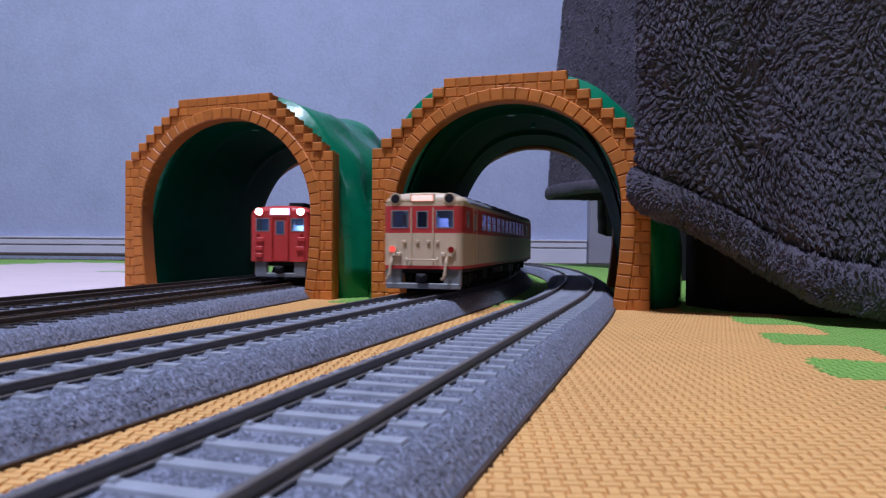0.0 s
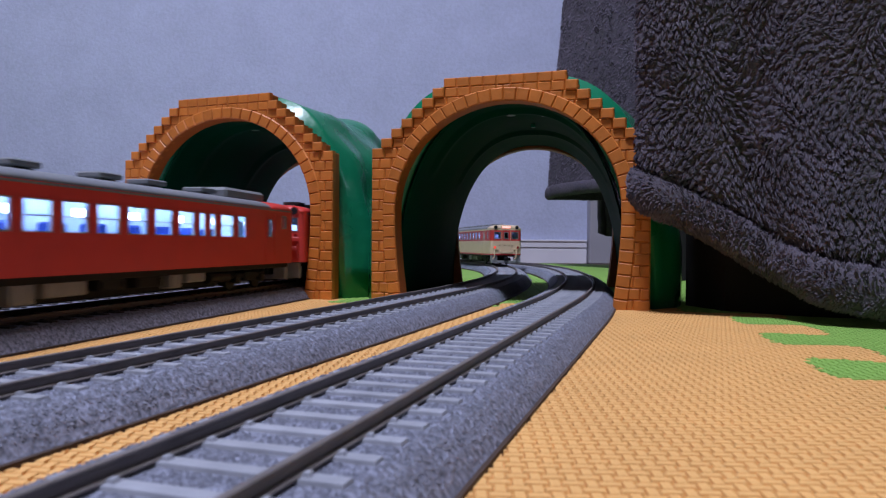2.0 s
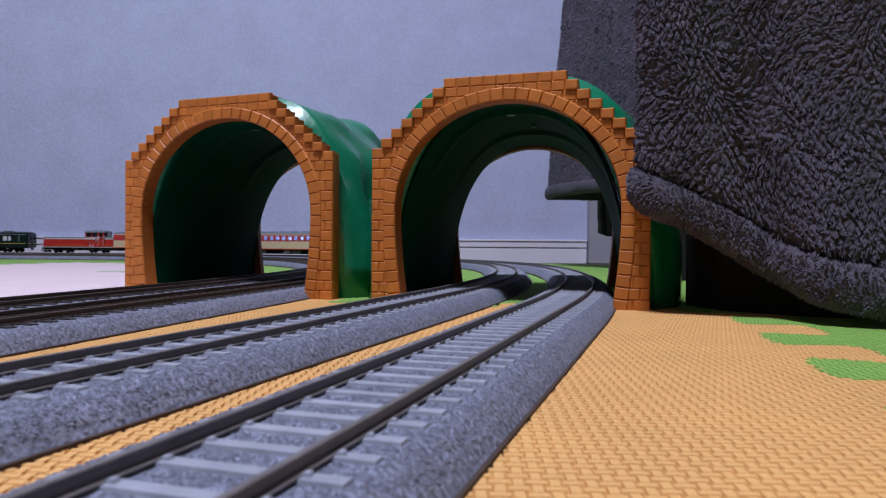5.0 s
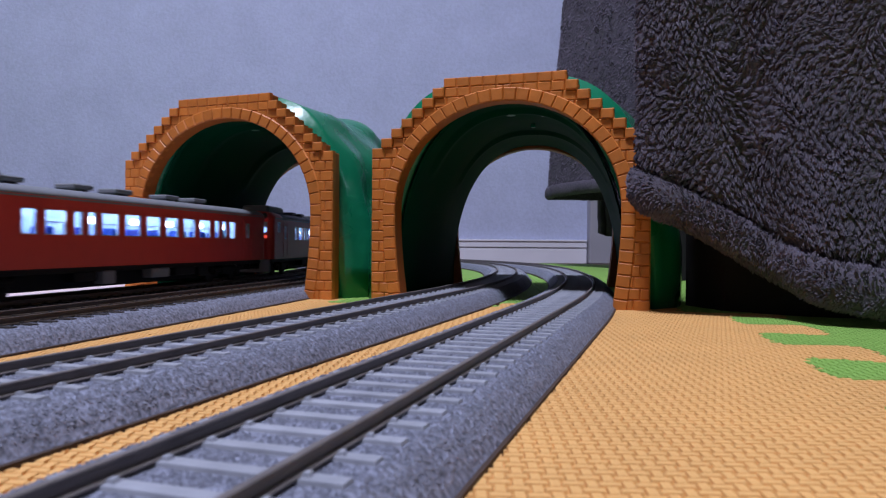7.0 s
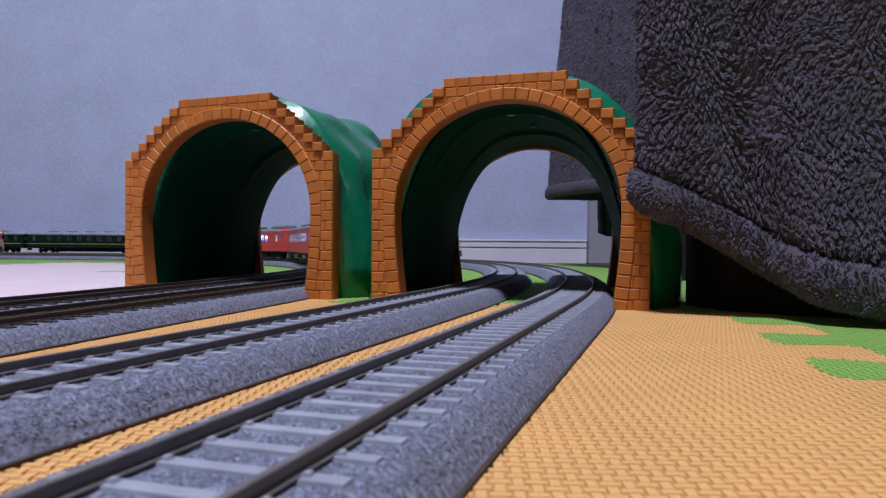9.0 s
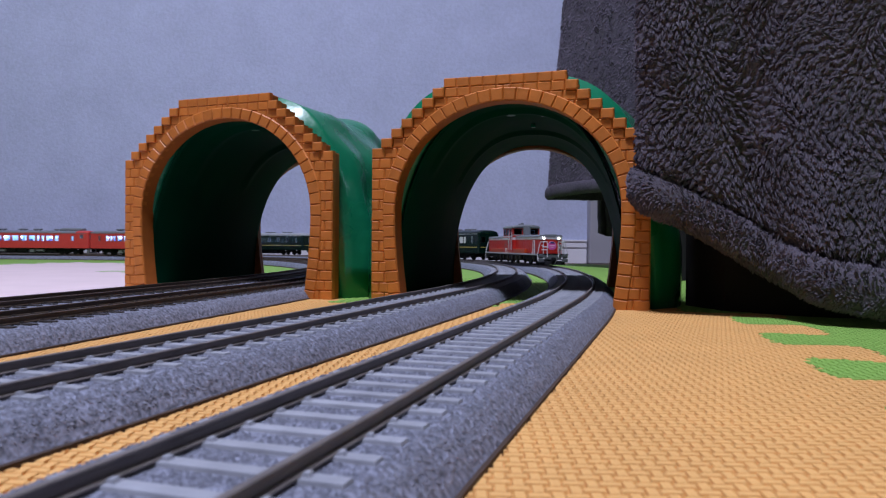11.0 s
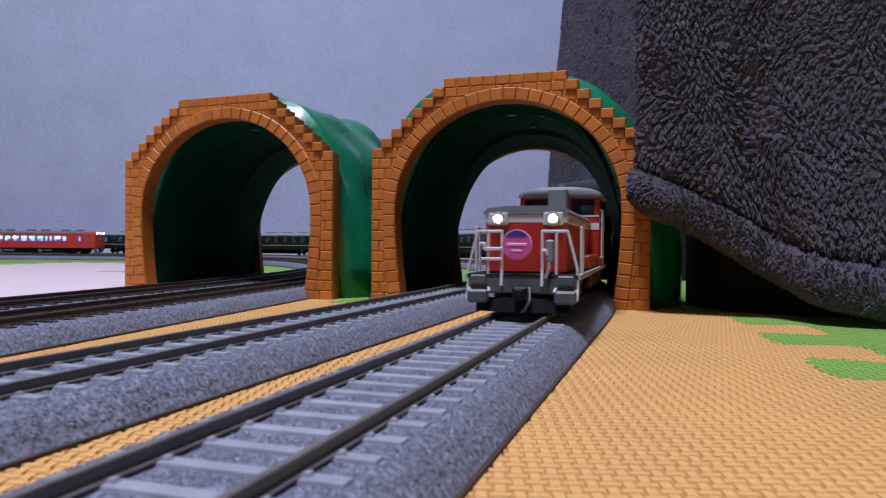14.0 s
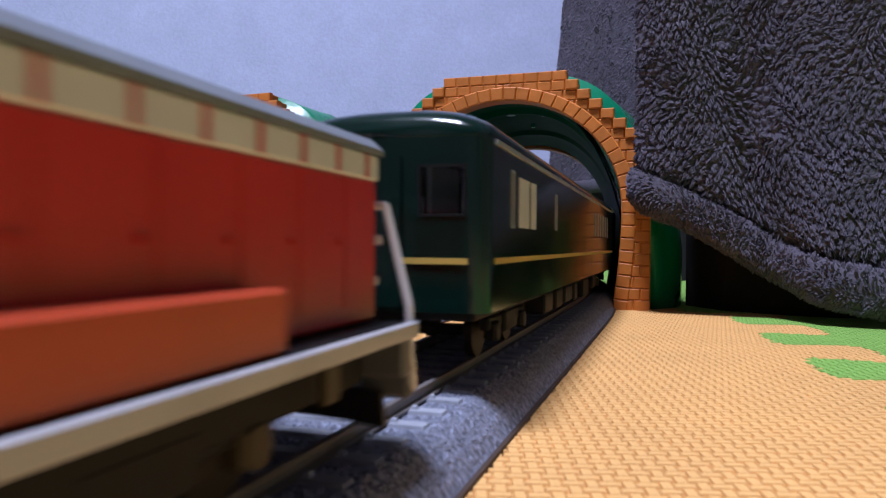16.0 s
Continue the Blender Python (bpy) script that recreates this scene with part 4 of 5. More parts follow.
def red_railcar(lit_front, tail, two_cabs=False, big_cooler=False):
    """A vermilion diesel railcar with one driving cab at +y; lit_front shows white lamps, tail shows a lamp glow."""
    L, half, z0, zs, zc = 260.0, 18.0, 12.0, 40.0, 44.3
    ob = new("red_diesel_railcar")
    spec = []
    y = 74.0
    for w in (7.5,) + (11.5, 5.0, 5.0, 11.5) + (11.5,) * 4 + (11.5, 5.0, 5.0, 7.5):
        spec.append((y - w / 2, w, 30.0, 10.0))
        y -= w + (4.2 if w > 6 else 3.4)
    doors = [(100.0, 7.5, 26.5, 15.0), (-104.0, 7.5, 26.5, 15.0)]
    cabwin = [(116.5, 6.0, 33.5, 7.0)]
    for sx in (-1, 1):
        bm = bmesh.new()
        allw = [(d[0], d[1] * 0.62, 30.0, 9.0) for d in doors] + spec + cabwin
        panel(bm, "x", sx * half, sx * 1.0, -L / 2 + 4, L / 2 - 4, z0, zs, side_windows(allw))
        for syy in (-1, 1):
            corner_post(bm, half, L, 4.0, z0, zs, sx, syy)
        part("side_wall", fixed(bm), "red", ob)
        bm = bmesh.new()
        panel(bm, "x", sx * (half - 1.1), sx * 0.25, -L / 2 + 6, L / 2 - 6, z0 + 3, zs - 1, side_windows(allw))
        part("inner_lining", fixed(bm), "inside", ob)
        for yy, w, z, h in allw:
            window(ob, "x", sx * half, yy, z, w, h, bar=(w > 9))
        for d in doors:
            bm = bmesh.new()
            panel(bm, "x", sx * (half + 0.25), sx * 0.4, d[0] - 5.2, d[0] + 5.2, 13.0, 37.5, [(d[0] - 4.8, d[0] + 4.8, 13.4, 37.1)])
            part("door_seam", fixed(bm), "red", ob)
        bm = bmesh.new()
        bevelled_box(bm, sx * half - 0.3, sx * half + 0.35, -L / 2 + 5, L / 2 - 5, zs - 1.0, zs - 0.3)
        part("gutter", bm, "grey", ob)
    # driving end
    y = L / 2
    bm = bmesh.new()
    panel(bm, "y", y, 1.0, -14, 14, z0, zs, [(-14, -6.4, 29.4, 36.8), (6.4, 14, 29.4, 36.8), (-2.6, 2.6, 27.5, 35.5)])
    face = part("cab_front", fixed(bm), "red", ob)
    for x in (-10.2, 10.2):
        window(ob, "y", y, x, 33.1, 7.8, 7.6)
    window(ob, "y", y, 0, 31.5, 5.2, 8.0)
    bm = bmesh.new()
    panel(bm, "y", y + 0.5, 0.5, -5.0, 5.0, z0 + 0.5, 38, [(-4.4, 4.4, z0 + 1.2, 37.4)])
    for x in (-4.7, 4.7):
        bevelled_box(bm, x - 0.45, x + 0.45, y, y + 1.3, z0 + 1, 37.5, 0.2)
    part("gangway_frame", fixed(bm), "grey" if tail else "red", face)
    for x, z in ((-12, 19.5), (12, 19.5), (11.5, 24.5), (-12.5, 24.8), (12.2, 15.6)):
        bm = bmesh.new()
        bevelled_box(bm, x - 2.2, x + 2.2, y, y + 1.1, z - 1.3, z + 1.3, 0.35)
        part("jumper_box", bm, "red", face)
    for x in (-14, 14):
        bm = bmesh.new()
        wire(bm, [(x, y + 0.2, 15), (x, y + 1.2, 15), (x, y + 1.2, 22), (x, y + 0.2, 22)], 0.28)
        part("handrail", bm, "red", face)
    # headlamps and destination box above the windows
    for x in (-12.2, 12.2):
        bm = bmesh.new()
        cyl(bm, (x, y - 4, 40.6), (x, y + 0.6, 40.6), 2.5, 20)
        part("lamp_housing", bm, "red", face)
        bm = bmesh.new()
        cyl(bm, (x, y + 0.4, 40.6), (x, y + 0.9, 40.6), 2.0, 20)
        part("headlamp", bm, "lamp_warm" if lit_front else "lens", face)
    bm = bmesh.new()
    bevelled_box(bm, -6.6, 6.6, y - 5, y + 0.5, 38.2, 43.2, 0.6)
    part("sign_housing", bm, "red", face)
    bm = bmesh.new()
    bevelled_box(bm, -1.0 if tail else -5.6, 5.6, y + 0.3, y + 0.8, 38.8, 42.4, 0.2)
    part("destination_sign", bm, "sign_lit", face, "glowing destination sign")
    if tail:
        bm = bmesh.new()
        cyl(bm, (-3.6, y + 0.3, 40.4), (-3.6, y + 1.0, 40.4), 2.0, 20)
        part("marker_lamp", bm, "lamp", face, "glowing white marker lamp")
    for x in (-12.8, 12.8):
        bm = bmesh.new()
        cyl(bm, (x, y, 27.0), (x, y + 0.8, 27.0), 1.0, 12)
        part("tail_lamp", bm, "tail" if tail and x < 0 else "tail_off", face)
    # plain end with gangway
    bm = bmesh.new()
    panel(bm, "y", -y, -1.0, -14, 14, z0, zs, [(-4, 4, 14, 36), (-12.5, -6.5, 29, 36), (6.5, 12.5, 29, 36)])
    part("rear_end", fixed(bm), "red", ob)
    bm = bmesh.new()
    panel(bm, "y", -y - 2.6, -2.6, -5, 5, 13, 37.5, [(-4, 4, 14, 36)])
    part("gangway_bellows", fixed(bm), "under", ob)
    for x in (-9.5, 9.5):
        window(ob, "y", -y, x, 32.5, 6, 7, "glass_dark")
    # skirt
    bm = bmesh.new()
    for x in (-11.5, 11.5):
        bevelled_box(bm, x - 3.5, x + 3.5, y - 5, y - 1, 3.2, 12, 0.5)
    bevelled_box(bm, -15, 15, y - 4.4, y - 1.2, 3.0, 5.6, 0.5)
    part("snow_skirt", bm, "skirt", ob)
    coupler(ob, y - 2, 1)
    coupler(ob, -y + 2, -1)
    # roof
    rf = new("roof", strip_mesh("roof", roof_mesh(half, -L / 2 + 0.5, L / 2 - 26, zs, zc, 6, 0.3), True, "grey", True))
    rf.parent = ob
    hd = new("roof_front", strip_mesh("roof_front", roof_mesh(half, L / 2 - 27, L / 2 - 0.2, zs, zc + 0.15, 9, 0.55), True, "red", True))
    hd.parent = ob
    for k in range(6):
        yy = 92 - k * 34 + (6 if k % 2 else 0)
        if big_cooler and k in (0,):
            continue
        bm = bmesh.new()
        bevelled_box(bm, -5.0, 5.0, yy - 6.5, yy + 6.5, 45.4, 47.6, 0.5)
        for q in (-4, 4):
            bevelled_box(bm, -3.4, 3.4, yy + q - 0.8, yy + q + 0.8, 43.4, 45.6)
        part("roof_vent", bm, "grey", ob)
    if big_cooler:
        bm = bmesh.new()
        bevelled_box(bm, -9, 9, 72, 112, 43.2, 48.8, 1.4)
        part("roof_cooler", bm, "grey", ob)
    interior(ob, L, "strip")
    underfloor(ob, 3, L)
    for yy in (-88, 88):
        bogie(ob, yy)
    return ob


def cream_railcar(cab, tail):
    """A cream and red express railcar."""
    L, half, z0, zs, zc = 260.0, 18.2, 11.5, 41.0, 45.6
    ob = new("cream_red_railcar")
    spec = []
    for k in range(11):
        spec.append((78 - k * 15.6, 9.6, 33.6, 8.6))
    doors = [(101, 5.0, 33.0, 8.0), (-101, 5.0, 33.0, 8.0)]
    cabw = [(118, 4.6, 33.8, 7.4)] if cab else []
    allw = spec + doors + cabw
    for sx in (-1, 1):
        for name, za, zb, mt in (("lower_side", z0 + 1.5, 27.4, "cream"), ("window_band", 27.4, 39.4, "band_red"), ("upper_side", 39.4, zs, "cream"), ("sill_line", z0, z0 + 1.5, "band_red")):
            bm = bmesh.new()
            panel(bm, "x", sx * half, sx * 1.0, -L / 2 + 4, L / 2 - 4, za, zb, side_windows(allw) if name == "window_band" else ())
            for syy in (-1, 1):
                corner_post(bm, half, L, 4.0, za, zb, sx, syy)
            part(name, fixed(bm), mt, ob)
        for yy, w, z, h in allw:
            window(ob, "x", sx * half, yy, z, w, h, bar=(w > 9))
        bm = bmesh.new()
        panel(bm, "x", sx * (half - 1.1), sx * 0.25, -L / 2 + 6, L / 2 - 6, z0 + 3, zs - 1, side_windows(allw))
        part("inner_lining", fixed(bm), "inside", ob)
        bm = bmesh.new()
        panel(bm, "x", sx * (half + 0.25), sx * 0.4, 96.5, 105.5, 13.0, 39.2, [(96.9, 105.1, 13.4, 38.8)])
        part("door_seam", fixed(bm), "cream", ob)
    for sy in (1, -1):
        y = sy * L / 2
        is_cab = cab and sy == 1
        holes = [(-14, -6.2, 29.7, 37.4), (6.2, 14, 29.7, 37.4), (-2.7, 2.7, 29.5, 37.2)] if is_cab else [(-4, 4, 14, 37)]
        for name, za, zb, mt in (("end_lower", z0 + 1.5, 27.4, "cream"), ("end_band", 27.4, 39.4, "band_red"), ("end_upper", 39.4, zs, "cream"), ("end_line", z0, z0 + 1.5, "band_red")):
            bm = bmesh.new()
            panel(bm, "y", y, sy * 1.0, -14.2, 14.2, za, zb, holes)
            part(name, fixed(bm), mt, ob)
        if is_cab:
            for x in (-10.2, 10.2):
                window(ob, "y", y, x, 33.5, 8.2, 8.0)
            window(ob, "y", y, 0, 33.4, 5.2, 7.6, "glass_dark")
            for x in (-5.0, 5.0):
                part("door_edge", fixed_box(x - 0.3, x + 0.3, y, y + 0.5, 13.2, 38.6, 0.1), "cream", ob)
            bm = bmesh.new()
            wire(bm, [(-7, y, 16.5), (-7, y + 1.2, 15.6), (7, y + 1.2, 15.6), (7, y, 16.5)], 0.35)
            part("front_handrail", bm, "cream", ob)
            for x in (-13, -10, 10.5, 13):
                part("jumper_socket", fixed_box(x - 1.1, x + 1.1, y, y + 1.2, 17.0, 18.8, 0.3), "cream", ob)
            for x in (-7, 8, 2, -3):
                part("lamp_bracket", fixed_box(x - 0.8, x + 0.8, y, y + 0.7, 22.8, 24.2, 0.2), "cream", ob)
            for x in (-11.4, 13.8):
                bm = bmesh.new()
                wire(bm, [(x, y + 0.4, 17), (x, y + 1.8, 14), (x + 0.6, y + 2.2, 9), (x + 2, y + 1.4, 7)], 0.65)
                part("brake_hose", bm, "cream", ob)
            for x, lit in ((-13.4, False), (13.4, True)):
                bm = bmesh.new()
                cyl(bm, (x, y - 0.5, 20.2), (x, y + 1.0, 20.2), 1.9, 16)
                part("lamp_ring", bm, "cream", ob)
                bm = bmesh.new()
                cyl(bm, (x, y + 0.9, 20.2), (x, y + 1.3, 20.2), 1.35, 16)
                part("tail_lamp", bm, "tail" if (lit and tail) else "tail_off", ob, "red tail lamp")
            for x in (-12.3, 12.3):
                bm = bmesh.new()
                cyl(bm, (x, y - 6, 42.6), (x, y + 0.4, 42.6), 2.6, 18)
                part("lamp_housing", bm, "cream", ob)
                bm = bmesh.new()
                cyl(bm, (x, y + 0.2, 42.6), (x, y + 0.7, 42.6), 2.0, 18)
                part("headlamp", bm, "lens", ob, "unlit dark headlamp")
            bm = bmesh.new()
            bevelled_box(bm, -5.8, 5.8, y - 6, y + 0.3, 41, 45.0, 0.5)
            part("sign_housing", bm, "cream", ob)
            bm = bmesh.new()
            bevelled_box(bm, -4.8, 4.8, y + 0.2, y + 0.6, 41.6, 44.0, 0.2)
            part("destination_sign", bm, "sign_red", ob, "softly lit red and white destination sign")
            bm = bmesh.new()
            for x in (-13.5, 13.5):
                bevelled_box(bm, x - 3.8, x + 3.8, y - 5, y - 1.2, 4.5, z0, 0.4)
            bevelled_box(bm, -17, 17, y - 4.6, y - 0.8, 2.6, 5.2, 0.4)
            part("snow_skirt", bm, "skirt", ob)
        else:
            bm = bmesh.new()
            panel(bm, "y", y + sy * 2.6, sy * 2.6, -5, 5, 13, 38, [(-4, 4, 14, 37)])
            part("gangway_bellows", fixed(bm), "under", ob)
        coupler(ob, y - sy * 2, sy)
    rf = new("roof", strip_mesh("roof", roof_mesh(half, -L / 2 + 0.5, L / 2 - 18, zs, zc, 6, 0.4), True, "grey", True))
    rf.parent = ob
    hd = new("roof_front", strip_mesh("roof_front", roof_mesh(half, L / 2 - 19, L / 2 - 0.2, zs, zc + 0.12, 8, 0.62), True, "cream" if cab else "grey", True))
    hd.parent = ob
    for k in range(7):
        yy = 88 - k * 29
        bm = bmesh.new()
        bevelled_box(bm, -7, 7, yy - 8, yy + 8, 44.6, 47.6, 0.8)
        part("roof_cooler", bm, "grey", ob)
    interior(ob, L, "strip_dim", zt=40.0)
    underfloor(ob, 8, L)
    for yy in (-88, 88):
        bogie(ob, yy)
    return ob


def dark_coach(mark, end_van):
    """A dark green sleeping coach with a gold line and a silver roof edge."""
    L, half, z0, zs, zc = 261.0, 18.3, 11.2, 39.6, 45.4
    ob = new("dark_green_coach")
    if end_van:
        spec = [(-40 - k * 11, 2.6, 30.5, 9.0) for k in range(6)] + [(60, 3.0, 30.5, 9), (112, 3.0, 30.5, 10.5)]
    else:
        spec = [(92 - k * 21.5, 6.5, 31.0, 8.0) for k in range(9)] + [(113, 3.2, 30.5, 9.5), (-113, 3.2, 30.5, 9.5)]
    for sx in (-1, 1):
        bm = bmesh.new()
        panel(bm, "x", sx * half, sx * 1.0, -L / 2 + 3.2, L / 2 - 3.2, z0, zs, side_windows(spec))
        for syy in (-1, 1):
            corner_post(bm, half, L, 3.2, z0, zs, sx, syy)
        part("side_wall", fixed(bm), "coach", ob)
        for yy, w, z, h in spec:
            window(ob, "x", sx * half, yy, z, w, h, "glass_dark", "frame")
        bm = bmesh.new()
        bevelled_box(bm, sx * half - 0.2, sx * half + 0.22, -L / 2 + 5, L / 2 - 5, 19.0, 20.0)
        part("gold_line", bm, "gold", ob)
        bm = bmesh.new()
        bevelled_box(bm, sx * half - 0.3, sx * half + 0.3, -L / 2 + 5, L / 2 - 5, zs - 0.9, zs - 0.1)
        part("gutter", bm, "silver", ob)
        if mark:
            # plain white bars where the operator's mark stands
            bm = bmesh.new()
            yb = 92
            for a0, a1, b0, b1 in ((-1.6, 1.4, 25.5, 35), (2.6, 7.6, 25.5, 35)):
                ya, yc = yb - sx * a0 * 1.9, yb - sx * a1 * 1.9
                bevelled_box(bm, sx * half - 0.2, sx * half + 0.16, min(ya, yc), max(ya, yc), b0, b1)
            part("white_mark", bm, "white", ob, "plain white painted mark")
    for sy in (-1, 1):
        y = sy * L / 2
        bm = bmesh.new()
        panel(bm, "y", y, sy * 1.0, -15.1, 15.1, z0, zs, [(-14.6, -6.8, 26.8, 35), (6.8, 14.6, 26.8, 35), (-3.4, 3.4, 13, 35)])
        part("end_wall", fixed(bm), "coach", ob)
        for x in (-10.7, 10.7):
            window(ob, "y", y, x, 30.9, 8.2, 8.4, "glass", "black")
        bm = bmesh.new()
        panel(bm, "y", y + sy * 0.6, sy * 1.0, -3.8, 3.8, 12, 36.5)
        part("end_door", fixed(bm), "coach", ob)
        bm = bmesh.new()
        bevelled_box(bm, -15.1, 15.1, min(y, y + sy * 0.3), max(y, y + sy * 0.3), 19.0, 20.0)
        part("gold_line", bm, "gold", ob)
        coupler(ob, y - sy * 2, sy)
    rf = new("roof", strip_mesh("roof", roof_mesh(half, -L / 2 + 0.3, L / 2 - 0.3, zs, zc, 10, 0.45), True, "coach" if end_van else "silver", True))
    rf.parent = ob
    for k in range(5):
        bm = bmesh.new()
        bevelled_box(bm, -6, 6, 80 - k * 40 - 9, 80 - k * 40 + 9, 45.2, 47.4, 0.8)
        part("roof_cooler", bm, "loco_grey", ob)
    bm = bmesh.new()
    bevelled_box(bm, -16, 16, -L / 2 + 6, L / 2 - 6, 14, 15)
    part("car_floor", bm, "inside", ob)
    bm = bmesh.new()
    for k in range(9):
        bevelled_box(bm, -2, -1, -100 + k * 24, -82 + k * 24, 15, 38)
    part("berth_walls", bm, "inside", ob)
    underfloor(ob, 21, L, ("under", "black"))
    for yy in (-90, 90):
        bogie(ob, yy)
    return ob


def diesel_locomotive():
    """A red centre-cab diesel locomotive with white bands, grey tops and white handrails; the leading end is +y."""
    S = 1.06
    ob = new("diesel_locomotive")
    E = 117.0

    def hood(y0, y1, name):
        h = part(name, fixed_box(-13.2, 13.2, y0, y1, 13.3, 29.6, 0.5), "loco_red", ob)
        part("white_band", fixed_box(-13.4, 13.4, y0 - 0.15, y1 + 0.15, 29.4, 32.4, 0.3), "white", h)
        bm = bmesh.new()
        rows = []
        for y in (y0 - 0.5, y1 + 0.5):
            rows.append([(-13.8, y, 32.3), (13.8, y, 32.3), (13.8, y, 33.0), (12.4, y, 34.3), (6, y, 35.0), (-6, y, 35.0), (-12.4, y, 34.3), (-13.8, y, 33.0)])
        r = new("hood_top", strip_mesh("hood_top", rows, True, "loco_grey"))
        r.parent = h
        # louvres on the band and door seams on the sides
        for sx in (-1, 1):
            y = y0 + 3
            while y < y1 - 4:
                part("louvre_gap", fixed_box(sx * 13.35 - 0.25, sx * 13.35 + 0.2, y, y + 0.6, 29.6, 32.2, 0), "loco_red", h)
                y += 7.2
            y = y0 + 8
            while y < y1 - 6:
                part("hood_door_edge", fixed_box(sx * 13.2 - 0.12, sx * 13.2 + 0.22, y, y + 0.4, 15.5, 29, 0), "loco_red", h)
                part("hinge", fixed_box(sx * 13.25 - 0.4, sx * 13.25 + 0.4, y + 1.2, y + 2.2, 22, 22.6, 0), "loco_red", h)
                y += 9.5
        return h
    front = hood(17.5, 110.0, "front_hood")
    rear = hood(-116.2, -24.0, "rear_hood")
    for h, y in ((front, 110.0), (rear, -116.2)):
        sg = 1 if y > 0 else -1
        bm = bmesh.new()
        for x in (-8.9, 8.9):
            bevelled_box(bm, x - 3.3, x + 3.3, min(y, y + sg * 0.7), max(y, y + sg * 0.7), 28.6, 33.0, 0.4)
        part("lamp_panel", bm, "white", h)
        for x in (-8.9, 8.9):
            bm = bmesh.new()
            cyl(bm, (x, y, 30.8), (x, y + sg * 1.6, 30.8), 2.3, 20)
            part("lamp_ring", bm, "silver", h)
            bm = bmesh.new()
            cyl(bm, (x, y + sg * 1.4, 30.8), (x, y + sg * 1.9, 30.8), 1.35, 20)
            part("headlamp", bm, "lamp_warm" if sg > 0 else "lens", h, "glowing white headlamp" if sg > 0 else "unlit headlamp")
    # cab
    y0, y1, hw = -24.0, 17.5, 17.6
    for sx in (-1, 1):
        bm = bmesh.new()
        sw = [(y0 + 3, y0 + 14, 35, 43), (y0 + 16, y0 + 27, 35, 43), (y0 + 31.5, y0 + 37.5, 31, 43)]
        panel(bm, "x", sx * hw, sx * 1.0, y0, y1, 13.3, 44.6, sw)
        part("cab_side", fixed(bm), "loco_red", ob)
        for a, b, c, d in sw:
            window(ob, "x", sx * hw, (a + b) / 2, (c + d) / 2, b - a, d - c, "glass_dark", "black")
        bm = bmesh.new()
        bevelled_box(bm, sx * hw - 0.2, sx * hw + 0.22, y0, y1 - 12, 29.4, 32.4)
        bevelled_box(bm, sx * hw - 0.2, sx * hw + 0.22, y0, y1, 33.4, 34.2)
        part("white_band", bm, "white", ob)
        bm = bmesh.new()
        for yy in (y0 + 29, y0 + 40):
            wire(bm, [(sx * hw, yy, 17), (sx * (hw + 1), yy, 17.5), (sx * (hw + 1), yy, 38), (sx * hw, yy, 38.5)], 0.38)
        part("cab_handrail", bm, "white", ob)
        bm = bmesh.new()
        bevelled_box(bm, sx * hw - 0.2, sx * hw + 0.3, y0 + 22, y0 + 26, 25.0, 32.5)
        bevelled_box(bm, sx * hw - 0.2, sx * hw + 0.25, y0 + 8, y0 + 14, 22.4, 23.8)
        part("side_plate", bm, "loco_grey", ob)
    for y, sg in ((y1, 1), (y0, -1)):
        bm = bmesh.new()
        panel(bm, "y", y, sg * 1.0, -hw, hw, 13.3, 44.6, [(-15.6, -5.4, 36, 43), (5.4, 15.6, 36, 43)])
        part("cab_end", fixed(bm), "loco_red", ob)
        for x in (-10.5, 10.5):
            window(ob, "y", y, x, 39.5, 10.2, 7.0, "glass_dark", "black")
        bm = bmesh.new()
        for x0, x1 in ((-hw, -13.6), (13.6, hw)):
            bevelled_box(bm, x0, x1, min(y, y + sg * 0.2), max(y, y + sg * 0.2), 29.4, 32.4)
        bevelled_box(bm, -hw, hw, min(y, y + sg * 0.2), max(y, y + sg * 0.2), 35.2, 35.8)
        part("white_band", bm, "white", ob)
    rf = new("cab_roof", strip_mesh("cab_roof", roof_mesh(18.6, y0 - 1.6, y1 + 1.6, 44.4, 48.6, 2, 0.9), True, "loco_grey", True))
    rf.parent = ob
    bm = bmesh.new()
    bevelled_box(bm, -4.2, 4.2, y1 + 0.3, y1 + 7, 34.6, 47.5, 0.8)
    part("exhaust_duct", bm, "loco_grey", ob)
    bm = bmesh.new()
    cyl(bm, (0, 2, 47.5), (0, 2, 51.0), 2.0, 14)
    bevelled_box(bm, -1, 1, -12, -6, 48, 50.4, 0.3)
    part("roof_whistle", bm, "loco_grey", ob)
    bm = bmesh.new()
    bevelled_box(bm, -16, 16, y0 + 2, y1 - 2, 15, 26)
    part("cab_console", bm, "black", ob)
    # deck, tanks, beams
    bm = bmesh.new()
    bevelled_box(bm, -17.8, 17.8, -E, E, 11.6, 13.2, 0.2)
    part("deck", bm, "under", ob)
    bm = bmesh.new()
    bevelled_box(bm, -13.5, 13.5, -E + 5, E - 5, 6.6, 11.5, 0.4)
    part("main_frame", bm, "under", ob)
    for sx in (-1, 1):
        bm = bmesh.new()
        bevelled_box(bm, sx * 17.8 - 0.5, sx * 17.8 + 0.5, -E, E, 11.5, 13.3, 0.2)
        part("deck_edge", bm, "deck_grey", ob, "pale grey deck edge")
        bm = bmesh.new()
        bevelled_box(bm, min(sx * 12.0, sx * 17.0), max(sx * 12.0, sx * 17.0), -90, 66, 13.3, 18.6, 0.4)
        part("side_tank", bm, "loco_skirt", ob)
